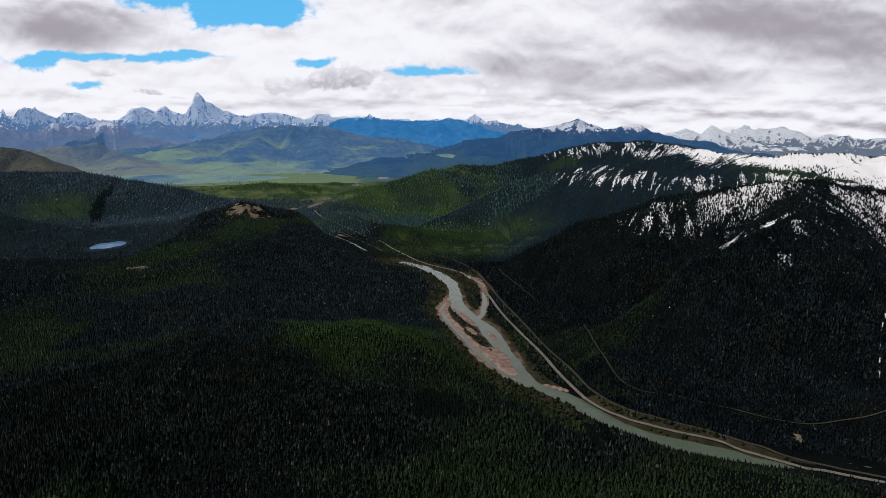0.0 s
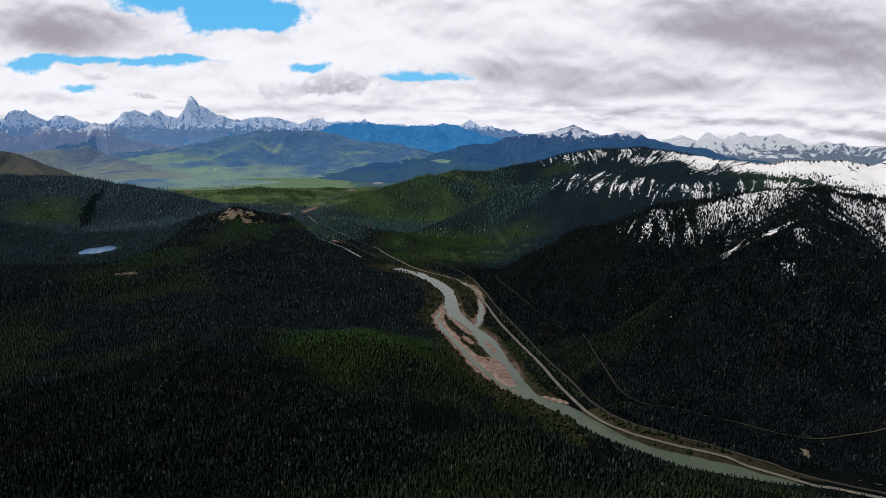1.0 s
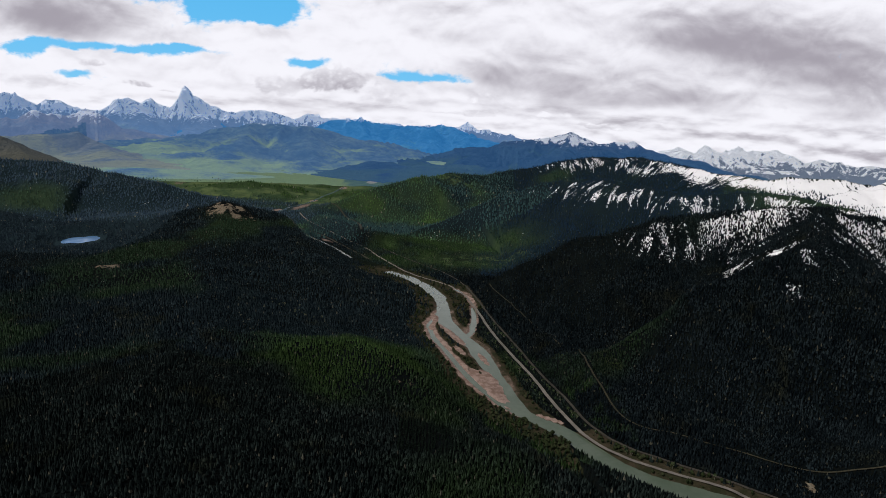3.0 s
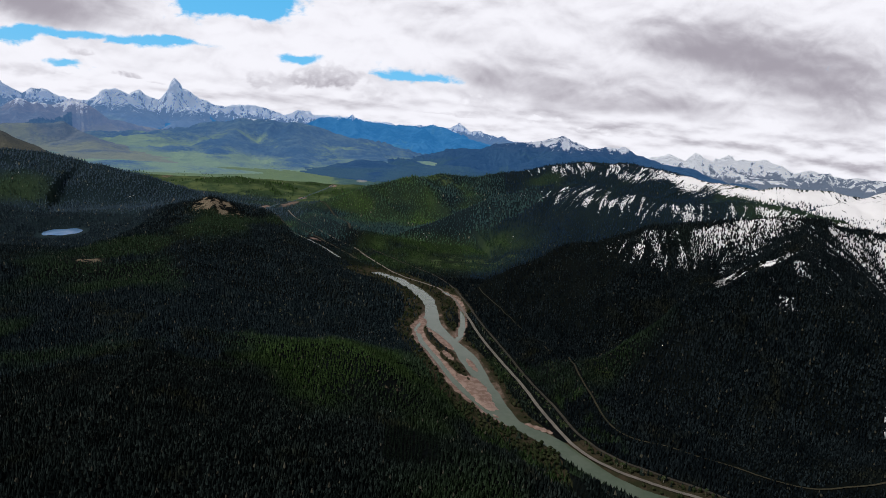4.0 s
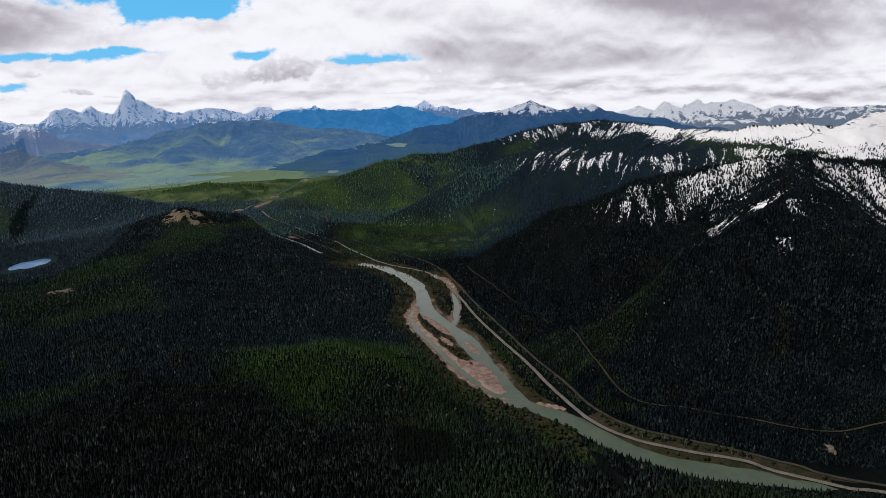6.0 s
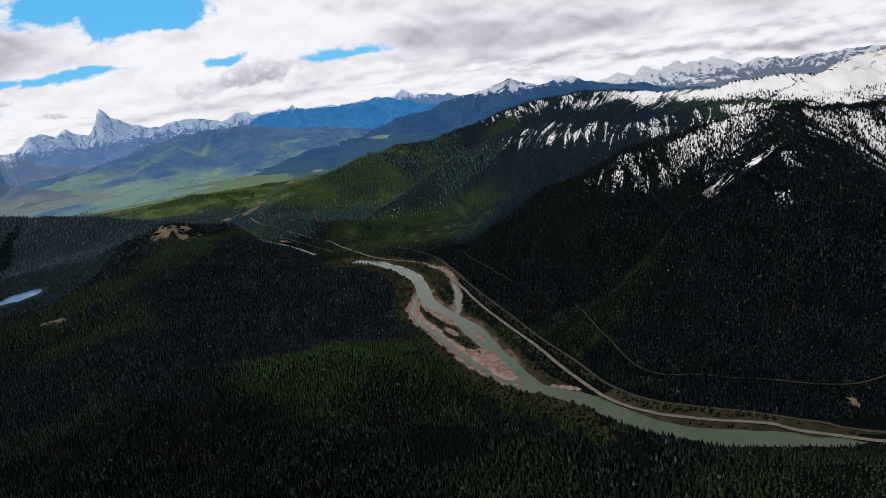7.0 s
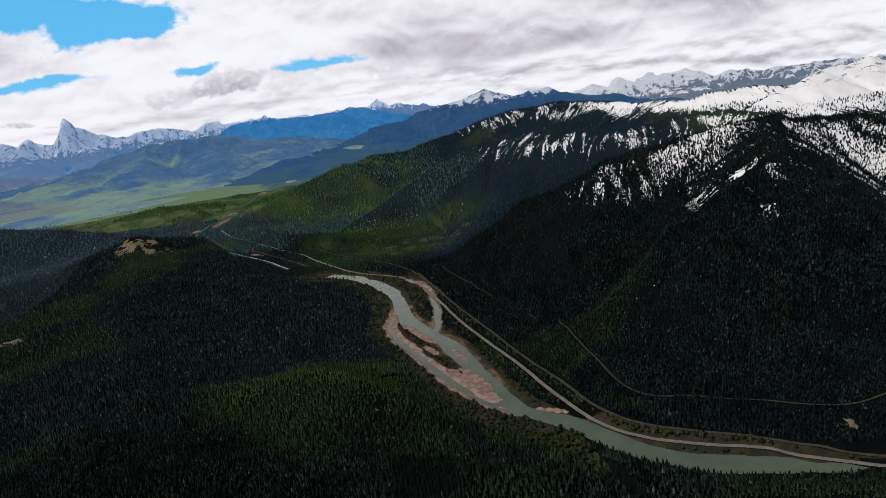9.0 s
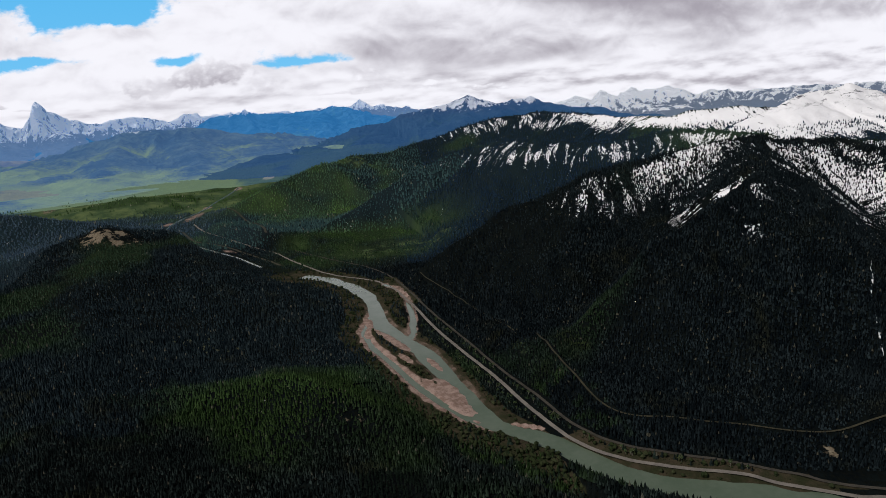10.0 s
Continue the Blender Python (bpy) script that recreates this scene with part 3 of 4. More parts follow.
def masks(x, y, h, run, drop):
    floor = floor_z(x, y)
    # snow lies from the tree line up, on the eastern mountains
    who = np.floor(run / 4000)
    right = step(x, 250, 620)
    patch = 0.53 + 0.20 * fbm(x / 50, y / 50, 3, 47) - 0.10 * step(y, 1750, 2000) * step(x, 1250, 950)
    wave = 26 * fbm(x / 120, y / 120, 3, 41)
    line = 190 + 14 * step(y, 1750, 2000) + 50 * step(y, 2750, 3000) + wave
    snow = right * step(h, line - 45, line + 30) * patch
    # the near spur keeps its sunny side almost bare
    front = (who == 0) & (y < 1250 + 0.35 * np.maximum(x - 714, 0))
    snow = np.where(front, snow * 0.84 * step(x, 560, 640), np.where(who == 0, snow * 0.95, snow))
    seam = np.abs(y - 1250 - 0.35 * np.maximum(x - 714, 0))
    snow = snow * (1 - step(seam, 110, 50) * step(x, 760, 715) * np.clip(0.52 - 1.1 * fbm(x / 22, y / 22, 3, 53), 0, 0.75))
    # deep snow on the eastern flank and the white dome behind it
    east = step(x, 780, 960) * step(y, 1950, 1750) * step(h, 85, 165) * (0.70 + 0.2 * fbm(x / 60, y / 60, 3, 49))
    snow = np.maximum(snow, np.where(front & (x < 760), 0, east))
    bowl = step(np.hypot((x - 745) / 150, (y - 1410) / 170), 1.15, 0.7) * np.where(front, 0, 1)
    snow = snow * np.maximum(0.35 + 0.65 * step(drop, 4, 26), bowl) + 0.10 * bowl * step(h, 190, 225)
    chute = np.hypot(x - 640 - 60 * np.clip((y - 1155) / 80, 0, 1), np.maximum(np.abs(y - 1195) - 40, 0))
    snow = np.maximum(snow, step(chute, 16, 6) * (0.48 + 0.25 * fbm(x / 12, y / 12, 3, 57)))
    snow = snow + step(x, 1180, 1450) * step(h, 190, 250) * (0.5 - 0.22 * step(y, 2600, 2800))
    meadow = step(y, 3350, 3600) * step(h, floor + 45, floor + 18) * step(x, 100, -500) * (0.78 + 0.75 * fbm(x / 170, y / 170, 3, 43))
    meadow = np.maximum(meadow, step(np.hypot((x - 150) / 260, (y - 2150) / 170), 1.2, 0.5) * 0.42)
    meadow = np.maximum(meadow, step(np.hypot((x - 60) / 420, (y - 3480) / 120), 1.2, 0.3) * 0.42)
    meadow = np.maximum(meadow, step(np.hypot((x - 258) / 34, (y - 1225) / 55), 1.3, 0.5) * 0.40)
    bare = step(np.hypot((x + 680) / 130, (y - 2215) / 85), 1.2, 0.3) * (0.49 + 0.28 * fbm(x / 30, y / 30, 3, 71))
    bare = np.maximum(bare, step(np.hypot((x + 815) / 52, (y - 1655) / 46), 1.2, 0.4) * 0.56)
    bare = np.maximum(bare, step(np.hypot((x + 1500) / 45, (y - 3880) / 130), 1.2, 0.4) * 0.55)
    bare = np.maximum(bare, step(np.hypot((x + 42) / 28, (y - 1015) / 24), 1.2, 0.4) * 0.36)
    bare = np.maximum(bare, step(np.hypot((x - 500) / 13, (y - 824) / 16), 1.3, 0.4) * 0.50)
    bare = np.maximum(bare, step(x, 1450, 1700) * step(h, 290, 350) * 0.42)
    dr, dw = along(RIVER, x, y)[0], np.minimum(along(WEST, x, y)[0], along(EAST, x, y)[0])
    shore = np.minimum(dr - 22, dw - 8)
    rim = 4 + 5 * vnoise(x / 40, y / 40, 19)
    gravel = np.maximum(step(shore, rim + 3, rim - 2) * 0.42 * step(y, 1750, 1600) * step(y, 960, 1120), step(bars(x, y), 0.1, 0.5) * 0.9)
    for gx, gy in ((-662, 3600), (-560, 4060), (-760, 3200)):
        gravel = np.maximum(gravel, 0.56 * step(np.hypot((x - gx) / 34, (y - gy) / 60), 1.3, 0.4))
    margin = along(WEST, x, y)[0] + 4 * vnoise(x / 17, y / 17, 29)
    gravel = np.maximum(gravel, step(margin, 19, 12) * 0.62)
    gravel = np.maximum(gravel, step(along(EAST, x, y)[0] + 3 * vnoise(x / 15, y / 15, 27), 14, 9) * 0.5)
    gravel = np.maximum(gravel, 0.52 * step(np.hypot((x + 680 - 0.12 * (y - 3330)) / 46, (y - 3360) / 230), 1.3, 0.3) + 0.48 * step(np.hypot((x + 395 + 0.6 * (y - 2445)) / 26, (y - 2445) / 70), 1.3, 0.3))
    roadside = along(HIGHWAY, x, y)[0] < 0.8 * dr
    shrub = step(shore, 62, 28) * np.where(roadside & (y < 1600) & (y > 960), 0.35, 1) * np.where(past_rail(x, y), 0, 1) * step(h, floor + 10, floor + 5) * step(y, 2150, 1950) * 0.85 * np.where(near_bank(x, y), 0, 1)
    return snow, meadow, bare, gravel, shrub


def fresh(x, y):
    """Where young or broadleaved growth turns the woods a lighter green."""
    young = step(np.hypot((x + 105) / 190, (y - 1085) / 110) * (1 + 0.4 * fbm(x / 60, y / 60, 3, 62)), 1.25, 0.35) * 0.95
    young = np.maximum(young, step(fbm(x / 300, y / 300, 3, 63), 0.35, 0.8) * 0.5 * step(x, -1200, -800))
    young = np.maximum(young, step(np.hypot((x + 60) / 620, (y - 3250) / 520), 1.2, 0.6) * (0.55 + 0.6 * fbm(x / 130, y / 130, 3, 65)) * step(x, 420, 180))
    young = np.maximum(young, step(np.hypot((x - 60) / 330, (y - 2260) / 260), 1.2, 0.6) * (0.55 + 0.5 * fbm(x / 90, y / 90, 3, 66)))
    young = np.maximum(young, step(np.hypot((x - 152 - 0.35 * (930 - y)) / 62, (y - 930) / 125), 1.15, 0.6) * (0.55 + 0.7 * fbm(x / 14, y / 14, 3, 68)))
    young = np.maximum(young, step(np.hypot((x - 255) / 60, (y - 975) / 190), 1.15, 0.6) * (0.10 + 0.6 * fbm(x / 16, y / 16, 3, 69)))
    young = np.maximum(young, step(y, 3300, 3700) * step(x, 300, -200))
    young = np.maximum(young, step(np.hypot((x + 1640) / 150, (y - 2680) / 220), 1.2, 0.3) * 0.7)
    return np.clip(young, 0, 1)


def build_ground():
    front = np.radians(np.linspace(-45, 53, 660))
    rear = np.radians(np.linspace(53, 315, 100))[1:-1]
    ang = np.concatenate([front, rear])
    r = np.concatenate([np.linspace(40, 780, 40)[:-1], 780 * np.exp(np.linspace(0, math.log(2900 / 780), 330)), 2900 * np.exp(np.linspace(0, math.log(4500 / 2900), 130))[1:]])
    rr, aa = np.meshgrid(r, ang, indexing="ij")
    x, y = rr * np.sin(aa), ORIGIN_Y + rr * np.cos(aa)
    h, run, drop = land(x, y)
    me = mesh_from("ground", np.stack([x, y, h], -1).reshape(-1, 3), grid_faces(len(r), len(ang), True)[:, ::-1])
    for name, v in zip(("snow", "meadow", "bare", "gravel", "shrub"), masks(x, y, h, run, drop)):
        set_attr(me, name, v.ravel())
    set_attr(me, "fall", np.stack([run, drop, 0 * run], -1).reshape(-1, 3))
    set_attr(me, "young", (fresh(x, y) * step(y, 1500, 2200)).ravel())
    # where the ground takes the haze tint
    set_attr(me, "haze_tint", np.maximum(step(y, 2400, 2600), step(y, 1900, 2050) * np.maximum(step(x, -820, -980), step(x, 80, 220))).ravel() * (1 - 0.45 * step(x, -700, -300)).ravel())
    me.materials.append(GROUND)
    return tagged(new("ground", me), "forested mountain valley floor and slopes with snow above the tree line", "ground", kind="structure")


build_ground()


def resample(line, gap):
    pts = np.array([p[:2] for p in line], dtype=float)
    for _ in range(3):
        a, b = pts[:-1] * 0.75 + pts[1:] * 0.25, pts[:-1] * 0.25 + pts[1:] * 0.75
        pts = np.concatenate([pts[:1], np.stack([a, b], 1).reshape(-1, 2), pts[-1:]])
    d = np.concatenate([[0], np.cumsum(np.hypot(*np.diff(pts, axis=0).T))])
    s = np.arange(0, d[-1], gap)
    return np.stack([np.interp(s, d, pts[:, 0]), np.interp(s, d, pts[:, 1])], -1)


def ribbon(name, line, width, lift, mat, label, category, gap=6.0, level=None, across=5):
    """A strip along a line, laid on the ground or at its own level."""
    c = resample(line, gap)
    t = np.gradient(c, axis=0)
    t /= np.linalg.norm(t, axis=1)[:, None]
    n = np.stack([t[:, 1], -t[:, 0]], -1)
    w = np.array([width(*p) if callable(width) else width for p in c])
    o = np.linspace(-0.5, 0.5, across)
    p = c[:, None, :] + n[:, None, :] * (o[None, :, None] * w[:, None, None])
    z = land(p[..., 0], p[..., 1])[0] + lift if level is None else level(p[..., 0], p[..., 1])
    if level is None:
        z = np.broadcast_to(z.max(axis=1, keepdims=True), z.shape)
    me = mesh_from(name, np.concatenate([p, z[..., None]], -1).reshape(-1, 3), grid_faces(len(c), across)[:, ::-1])
    me.materials.append(mat)
    return tagged(new(name, me), label, category, kind="structure")


def water_level(x, y):
    return floor_z(x, y) - 0.9


ribbon("river", [p for p in RIVER if p[1] < 2100], 50.0, 0, WATER, "pale green glacial river winding through gravel bars", "river", level=water_level)
ribbon("river", [p for p in RIVER if p[1] > 2140], 9.0, 1.2, WATER, "pale upper river far up the valley", "river", across=3)
ribbon("river", WEST, 17.0, 0, WATER, "narrow pale side channel between gravel bars", "river", level=lambda x, y: water_level(x, y) + 0.03)
ribbon("river", EAST, 18.0, 0, WATER, "short pale side channel east of a wooded island", "river", level=lambda x, y: water_level(x, y) + 0.06)
ribbon("road", HIGHWAY, 6.4, 0.6, ASPHALT, "two-lane pale asphalt highway beside the river", "road")
ribbon("road", TRAIL, 3.2, 0.5, DIRT, "overgrown dirt track through the forest", "road")
ribbon("road", UPPER_TRAIL, 3.0, 0.5, DIRT, "faint dirt track across the wooded slope", "road")
ribbon("road", SIDE_ROAD, 8.0, 0.5, DIRT, "narrow side road through the valley", "road")
ribbon("road", NOSE_TRAIL, 8.0, 0.5, DIRT, "switchback dirt track on a green spur", "road")
ribbon("stream", MELT, 2.6, 0.6, FROTH, "thin white meltwater stream in a steep gully", "stream", gap=3.0, across=3)
ribbon("pond", [(126, 938), (133, 922), (138, 916), (150, 903)], 4.0, 0.5, WATER, "small pale pond in the river scrub", "pond", gap=3.0, across=3)
ribbon("railway", RAIL, 5.0, 0.9, BALLAST, "railway embankment of grey ballast along the valley", "railway")

# ---- far country: valley floor and mountain ranges ----
# crests seen from MID: bearing in degrees, distance and height in metres
HORN = [(-39.1, 12880, 676), (-36.6, 12880, 630), (-34.7, 12880, 571), (-33.6, 12880, 693), (-32.5, 12870, 621), (-31.5, 12870, 547), (-30.9, 12870, 672), (-29.9, 12870, 635), (-29.2, 12870, 549), (-27.1, 12870, 472), (-26.3, 12870, 662),
        (-25.3, 12870, 714), (-24.9, 12870, 644), (-23.6, 12870, 748), (-22.8, 12870, 637), (-22.1, 12870, 576), (-21.55, 12870, 735), (-21.25, 12870, 930), (-21.0, 12870, 1000), (-20.75, 12870, 940), (-20.4, 12870, 785), (-19.3, 12870, 725),
        (-18.2, 12870, 590), (-17.2, 12860, 559), (-15.9, 12860, 645), (-13.7, 12860, 615), (-12.3, 12860, 507), (-11.0, 12860, 628), (-9.6, 12860, 475)]
HORN_SPUR = [(-20.9, 12800, 660), (-20.6, 12300, 560), (-20.0, 11600, 470), (-19.2, 10900, 330), (-18.5, 10000, 120)]
HORN_SPUR_WEST = [(-25.3, 12870, 714), (-24.6, 12100, 520), (-24.0, 11300, 380), (-23.2, 10300, 160)]
LEFT_RANGE = [(-38.7, 8880, 496), (-35.9, 8880, 448), (-33.9, 8880, 332), (-32.8, 8870, 317), (-31.8, 8870, 422), (-30.8, 8870, 382), (-29.4, 8870, 408), (-28.3, 8870, 476), (-27.7, 8870, 449), (-26.8, 8870, 366), (-25.8, 8870, 246), (-24.9, 8370, 127), (-23.9, 7870, 47)]
BLUFF = [(-37.2, 6480, 235), (-33.4, 6470, 207), (-31.4, 6470, 241), (-29.6, 6470, 247), (-28.9, 6470, 276), (-28.0, 6470, 209), (-27.1, 6170, 154), (-26.2, 5870, 94)]
BROWN_HILL = [(-39.3, 4780, 349), (-35.4, 4780, 291), (-34.0, 4780, 268), (-33.0, 4570, 220), (-32.2, 4370, 160)]
SUNNY_HILL = [(-25.0, 6470, 72), (-23.4, 6870, 112), (-21.4, 7270, 179), (-18.8, 7670, 270), (-16.9, 7860, 376), (-15.8, 7860, 409), (-14.1, 7860, 415), (-11.9, 7860, 401), (-10.1, 7860, 394), (-9.1, 7860, 360), (-7.2, 7660, 282), (-5.8, 7260, 181), (-4.2, 6860, 109)]
SUNNY_SPUR = [(-15.8, 7860, 395), (-16.3, 7060, 233), (-17.6, 6360, 130), (-18.6, 5870, 70)]
SHADY_SPUR = [(-10.6, 7860, 394), (-11.2, 7060, 240), (-10.5, 6360, 120), (-10.0, 5860, 35)]
BLUE_RIDGE = [(-11.9, 10860, 303), (-10.1, 10860, 405), (-9.0, 10860, 507), (-7.1, 10860, 554), (-5.9, 10860, 526), (-4.6, 10860, 461), (-3.1, 10860, 489), (-1.1, 10870, 489), (0.9, 10870, 517), (1.9, 10870, 461), (3.5, 10870, 376), (5.5, 10870, 282), (7.5, 10870, 226)]
LAST_PEAKS = [(-9.6, 14860, 480), (-6.2, 14860, 506), (-4.1, 14860, 570), (-2.6, 14860, 494), (0.9, 14870, 506), (2.4, 14870, 532), (3.2, 14870, 609), (4.0, 14870, 481), (5.9, 14870, 429), (7.9, 14870, 365), (10.9, 14870, 328)]
DARK_MOUNTAIN = [(-0.9, 6070, 26), (1.6, 6370, 86), (3.6, 6670, 177), (5.1, 6870, 255), (6.6, 6870, 346), (9.1, 6870, 388), (11.6, 6870, 442), (12.5, 6870, 483), (13.6, 6870, 424), (14.8, 6880, 366), (16.4, 6880, 390), (17.8, 6880, 413), (18.8, 6880, 350), (19.8, 6880, 316), (21.1, 6880, 272)]
WHITE_PEAKS = [(18.3, 7480, 298), (20.6, 7480, 362), (21.5, 7480, 387), (22.4, 7480, 344), (22.8, 7480, 327), (23.5, 7490, 418), (24.3, 7490, 376), (25.9, 7490, 258), (28.0, 7490, 179)]
PALE_RIDGE = [(24.5, 8890, 293), (26.1, 8890, 407), (26.8, 8890, 358), (27.7, 8890, 380), (28.9, 8890, 415), (29.7, 8890, 354), (31.0, 8900, 248), (32.0, 8900, 303), (33.2, 8900, 268), (34.4, 8900, 262), (36.0, 8900, 256), (40.0, 8900, 252), (46.5, 8900, 252)]
# range, half width at the foot, depth of the ravines, width of the ravines, sharpness of the slope
RANGES = [
    ("backdrop_peaks", FAR_SNOW, "far snowy alpine peaks with one sharp horn", ((HORN, 3300), (HORN_SPUR, 1100), (HORN_SPUR_WEST, 1000)), 230, 620, 1.7),
    ("backdrop_ridge", FAR_ROCK, "blue rocky ridge dusted with snow", ((LEFT_RANGE, 2000),), 130, 460, 1.25),
    ("backdrop_hill", FAR_BLUFF, "low wooded bluff above the far valley", ((BLUFF, 850),), 28, 420, 1.2),
    ("backdrop_hill", FAR_BROWN, "brown bare hill beyond the wooded plateau", ((BROWN_HILL, 460),), 25, 260, 1.1),
    ("backdrop_hill", FAR_GREEN, "hazy wooded hill with green sunny slopes", ((SUNNY_HILL, 1650), (SUNNY_SPUR, 620), (SHADY_SPUR, 620)), 95, 420, 1.15),
    ("backdrop_ridge", FAR_BLUE, "blue wooded ridge closing the far valley", ((BLUE_RIDGE, 2600),), 150, 560, 1.3),
    ("backdrop_peaks", FAR_SNOW, "farthest snowy peaks on the horizon", ((LAST_PEAKS, 2000),), 170, 520, 1.3),
    ("backdrop_mountain", FAR_DARK, "dark blue wooded mountain with a snowy top", ((DARK_MOUNTAIN, 1250),), 110, 360, 1.15),
    ("backdrop_peaks", FAR_WHITE, "snow-streaked mountain peaks under low cloud", ((WHITE_PEAKS, 1500),), 90, 300, 1.2),
    ("backdrop_peaks", FAR_WHITE, "white alpine ridge fading into low cloud", ((PALE_RIDGE, 1800),), 100, 340, 1.2)]


def flat_line(crest):
    return [(MID[0] + r * math.sin(radians(b)), MID[1] + r * math.cos(radians(b)), z) for b, r, z in crest]


def far_country():
    """The land past the near ridges, split into the valley floor and its ranges."""
    ang = np.radians(np.linspace(-46, 46, 1320))
    r = 4080 * np.exp(np.linspace(0, math.log(15800 / 4080), 230))
    rr, aa = np.meshgrid(r, ang, indexing="ij")
    x, y = MID[0] + rr * np.sin(aa), MID[1] + rr * np.cos(aa)
    floor = 16 + 9 * fbm(x / 800, y / 800, 3, 5)
    h, owner, run, drop = floor.copy(), np.zeros(x.shape, dtype=int), x.copy(), np.zeros(x.shape)
    bend = 0.8 * fbm(x / 1100, y / 1100, 2, 15)
    for i, (name, mat, label, crests, deep, wide, sharp) in enumerate(RANGES):
        for j, (crest, foot) in enumerate(crests):
            d, s, z = along(flat_line(crest), x, y)
            fall = np.clip(1 - d / (foot * (1 + 0.3 * vnoise(s / wide / 1.7, d / 4000, 90 + i))), 0, 1)
            rib, amp, size = 0.0, 1.0, 1.0
            for o in range(4):
                rib = rib + amp * (0.42 - np.abs(vnoise(s / wide * size + bend + 31 * i + 7 * j, d / wide / 3.0 * size + bend, 110 + i + o)) * 1.3)
                amp, size = amp * 0.5, size * 2.1
            up = floor + (z - floor) * fall ** sharp + deep * rib * np.minimum(d / 300, 1) * np.minimum(fall * 1.7, 1) + 0.20 * deep * rib + 0.05 * deep * vnoise(s / wide * 9, d / wide, 130 + i)
            up = np.where(fall > 0, up, -1e3)
            high = up > h + 3
            owner, run, drop = np.where(high, i + 1, owner), np.where(high, s + 9000 * i, run), np.where(high, d, drop)
            h = np.maximum(h, up)
    h = h + 5 * np.clip((h - floor) / 60, 0, 1) * fbm(x / 90, y / 90, 3, 21)
    # open land: meadows and fields on the floor, lighter slopes above it with sunlight in their colour
    field = step(aa, radians(-36), radians(-31)) * step(aa, radians(-6), radians(-10)) * step(rr, 8200, 7000)
    open_land = np.where(owner == 0, field * (1.10 + 0.6 * fbm(x / 500, y / 260, 3, 43)), step(h, 330, 60) * 0.62 + 0.35 * step(h, 100, 40) + 0.42 * fbm(x / 600, y / 600, 3, 44))
    built = np.where(owner == 0, step(np.hypot((x + 1815 + 0.25 * (y - 4800)) / 110, (y - 4850) / 420), 1.2, 0.4) * (0.55 + 0.7 * fbm(x / 45, y / 90, 3, 46)), 0)
    built = np.maximum(built, np.where(owner == 0, step(np.hypot((x + 470) / 60, (y - 5000) / 160), 1.2, 0.4) * 0.7, 0))
    c = draw_in(rr)
    px, py = MID[0] + c * np.sin(aa), MID[1] + c * np.cos(aa)
    pz = MID[2] + (h - MID[2]) * c / rr - 8 * step(rr, 4500, 4200)
    verts, faces = np.stack([px, py, pz], -1).reshape(-1, 3), grid_faces(len(r), len(ang))[:, ::-1]
    own = owner.ravel()[faces].max(axis=1)
    rows = [("backdrop_valley", FAR_FLOOR, "wide green far valley floor with meadows and woods")] + [row[:3] for row in RANGES]
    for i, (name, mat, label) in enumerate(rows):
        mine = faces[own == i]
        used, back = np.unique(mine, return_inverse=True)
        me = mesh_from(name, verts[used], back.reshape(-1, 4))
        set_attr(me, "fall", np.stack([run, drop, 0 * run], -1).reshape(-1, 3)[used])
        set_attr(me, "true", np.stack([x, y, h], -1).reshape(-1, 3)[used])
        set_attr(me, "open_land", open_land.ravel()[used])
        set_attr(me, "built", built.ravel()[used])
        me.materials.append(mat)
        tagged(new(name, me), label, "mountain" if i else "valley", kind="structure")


far_country()


# ---- the forest ----
GROVE = (36, 34)


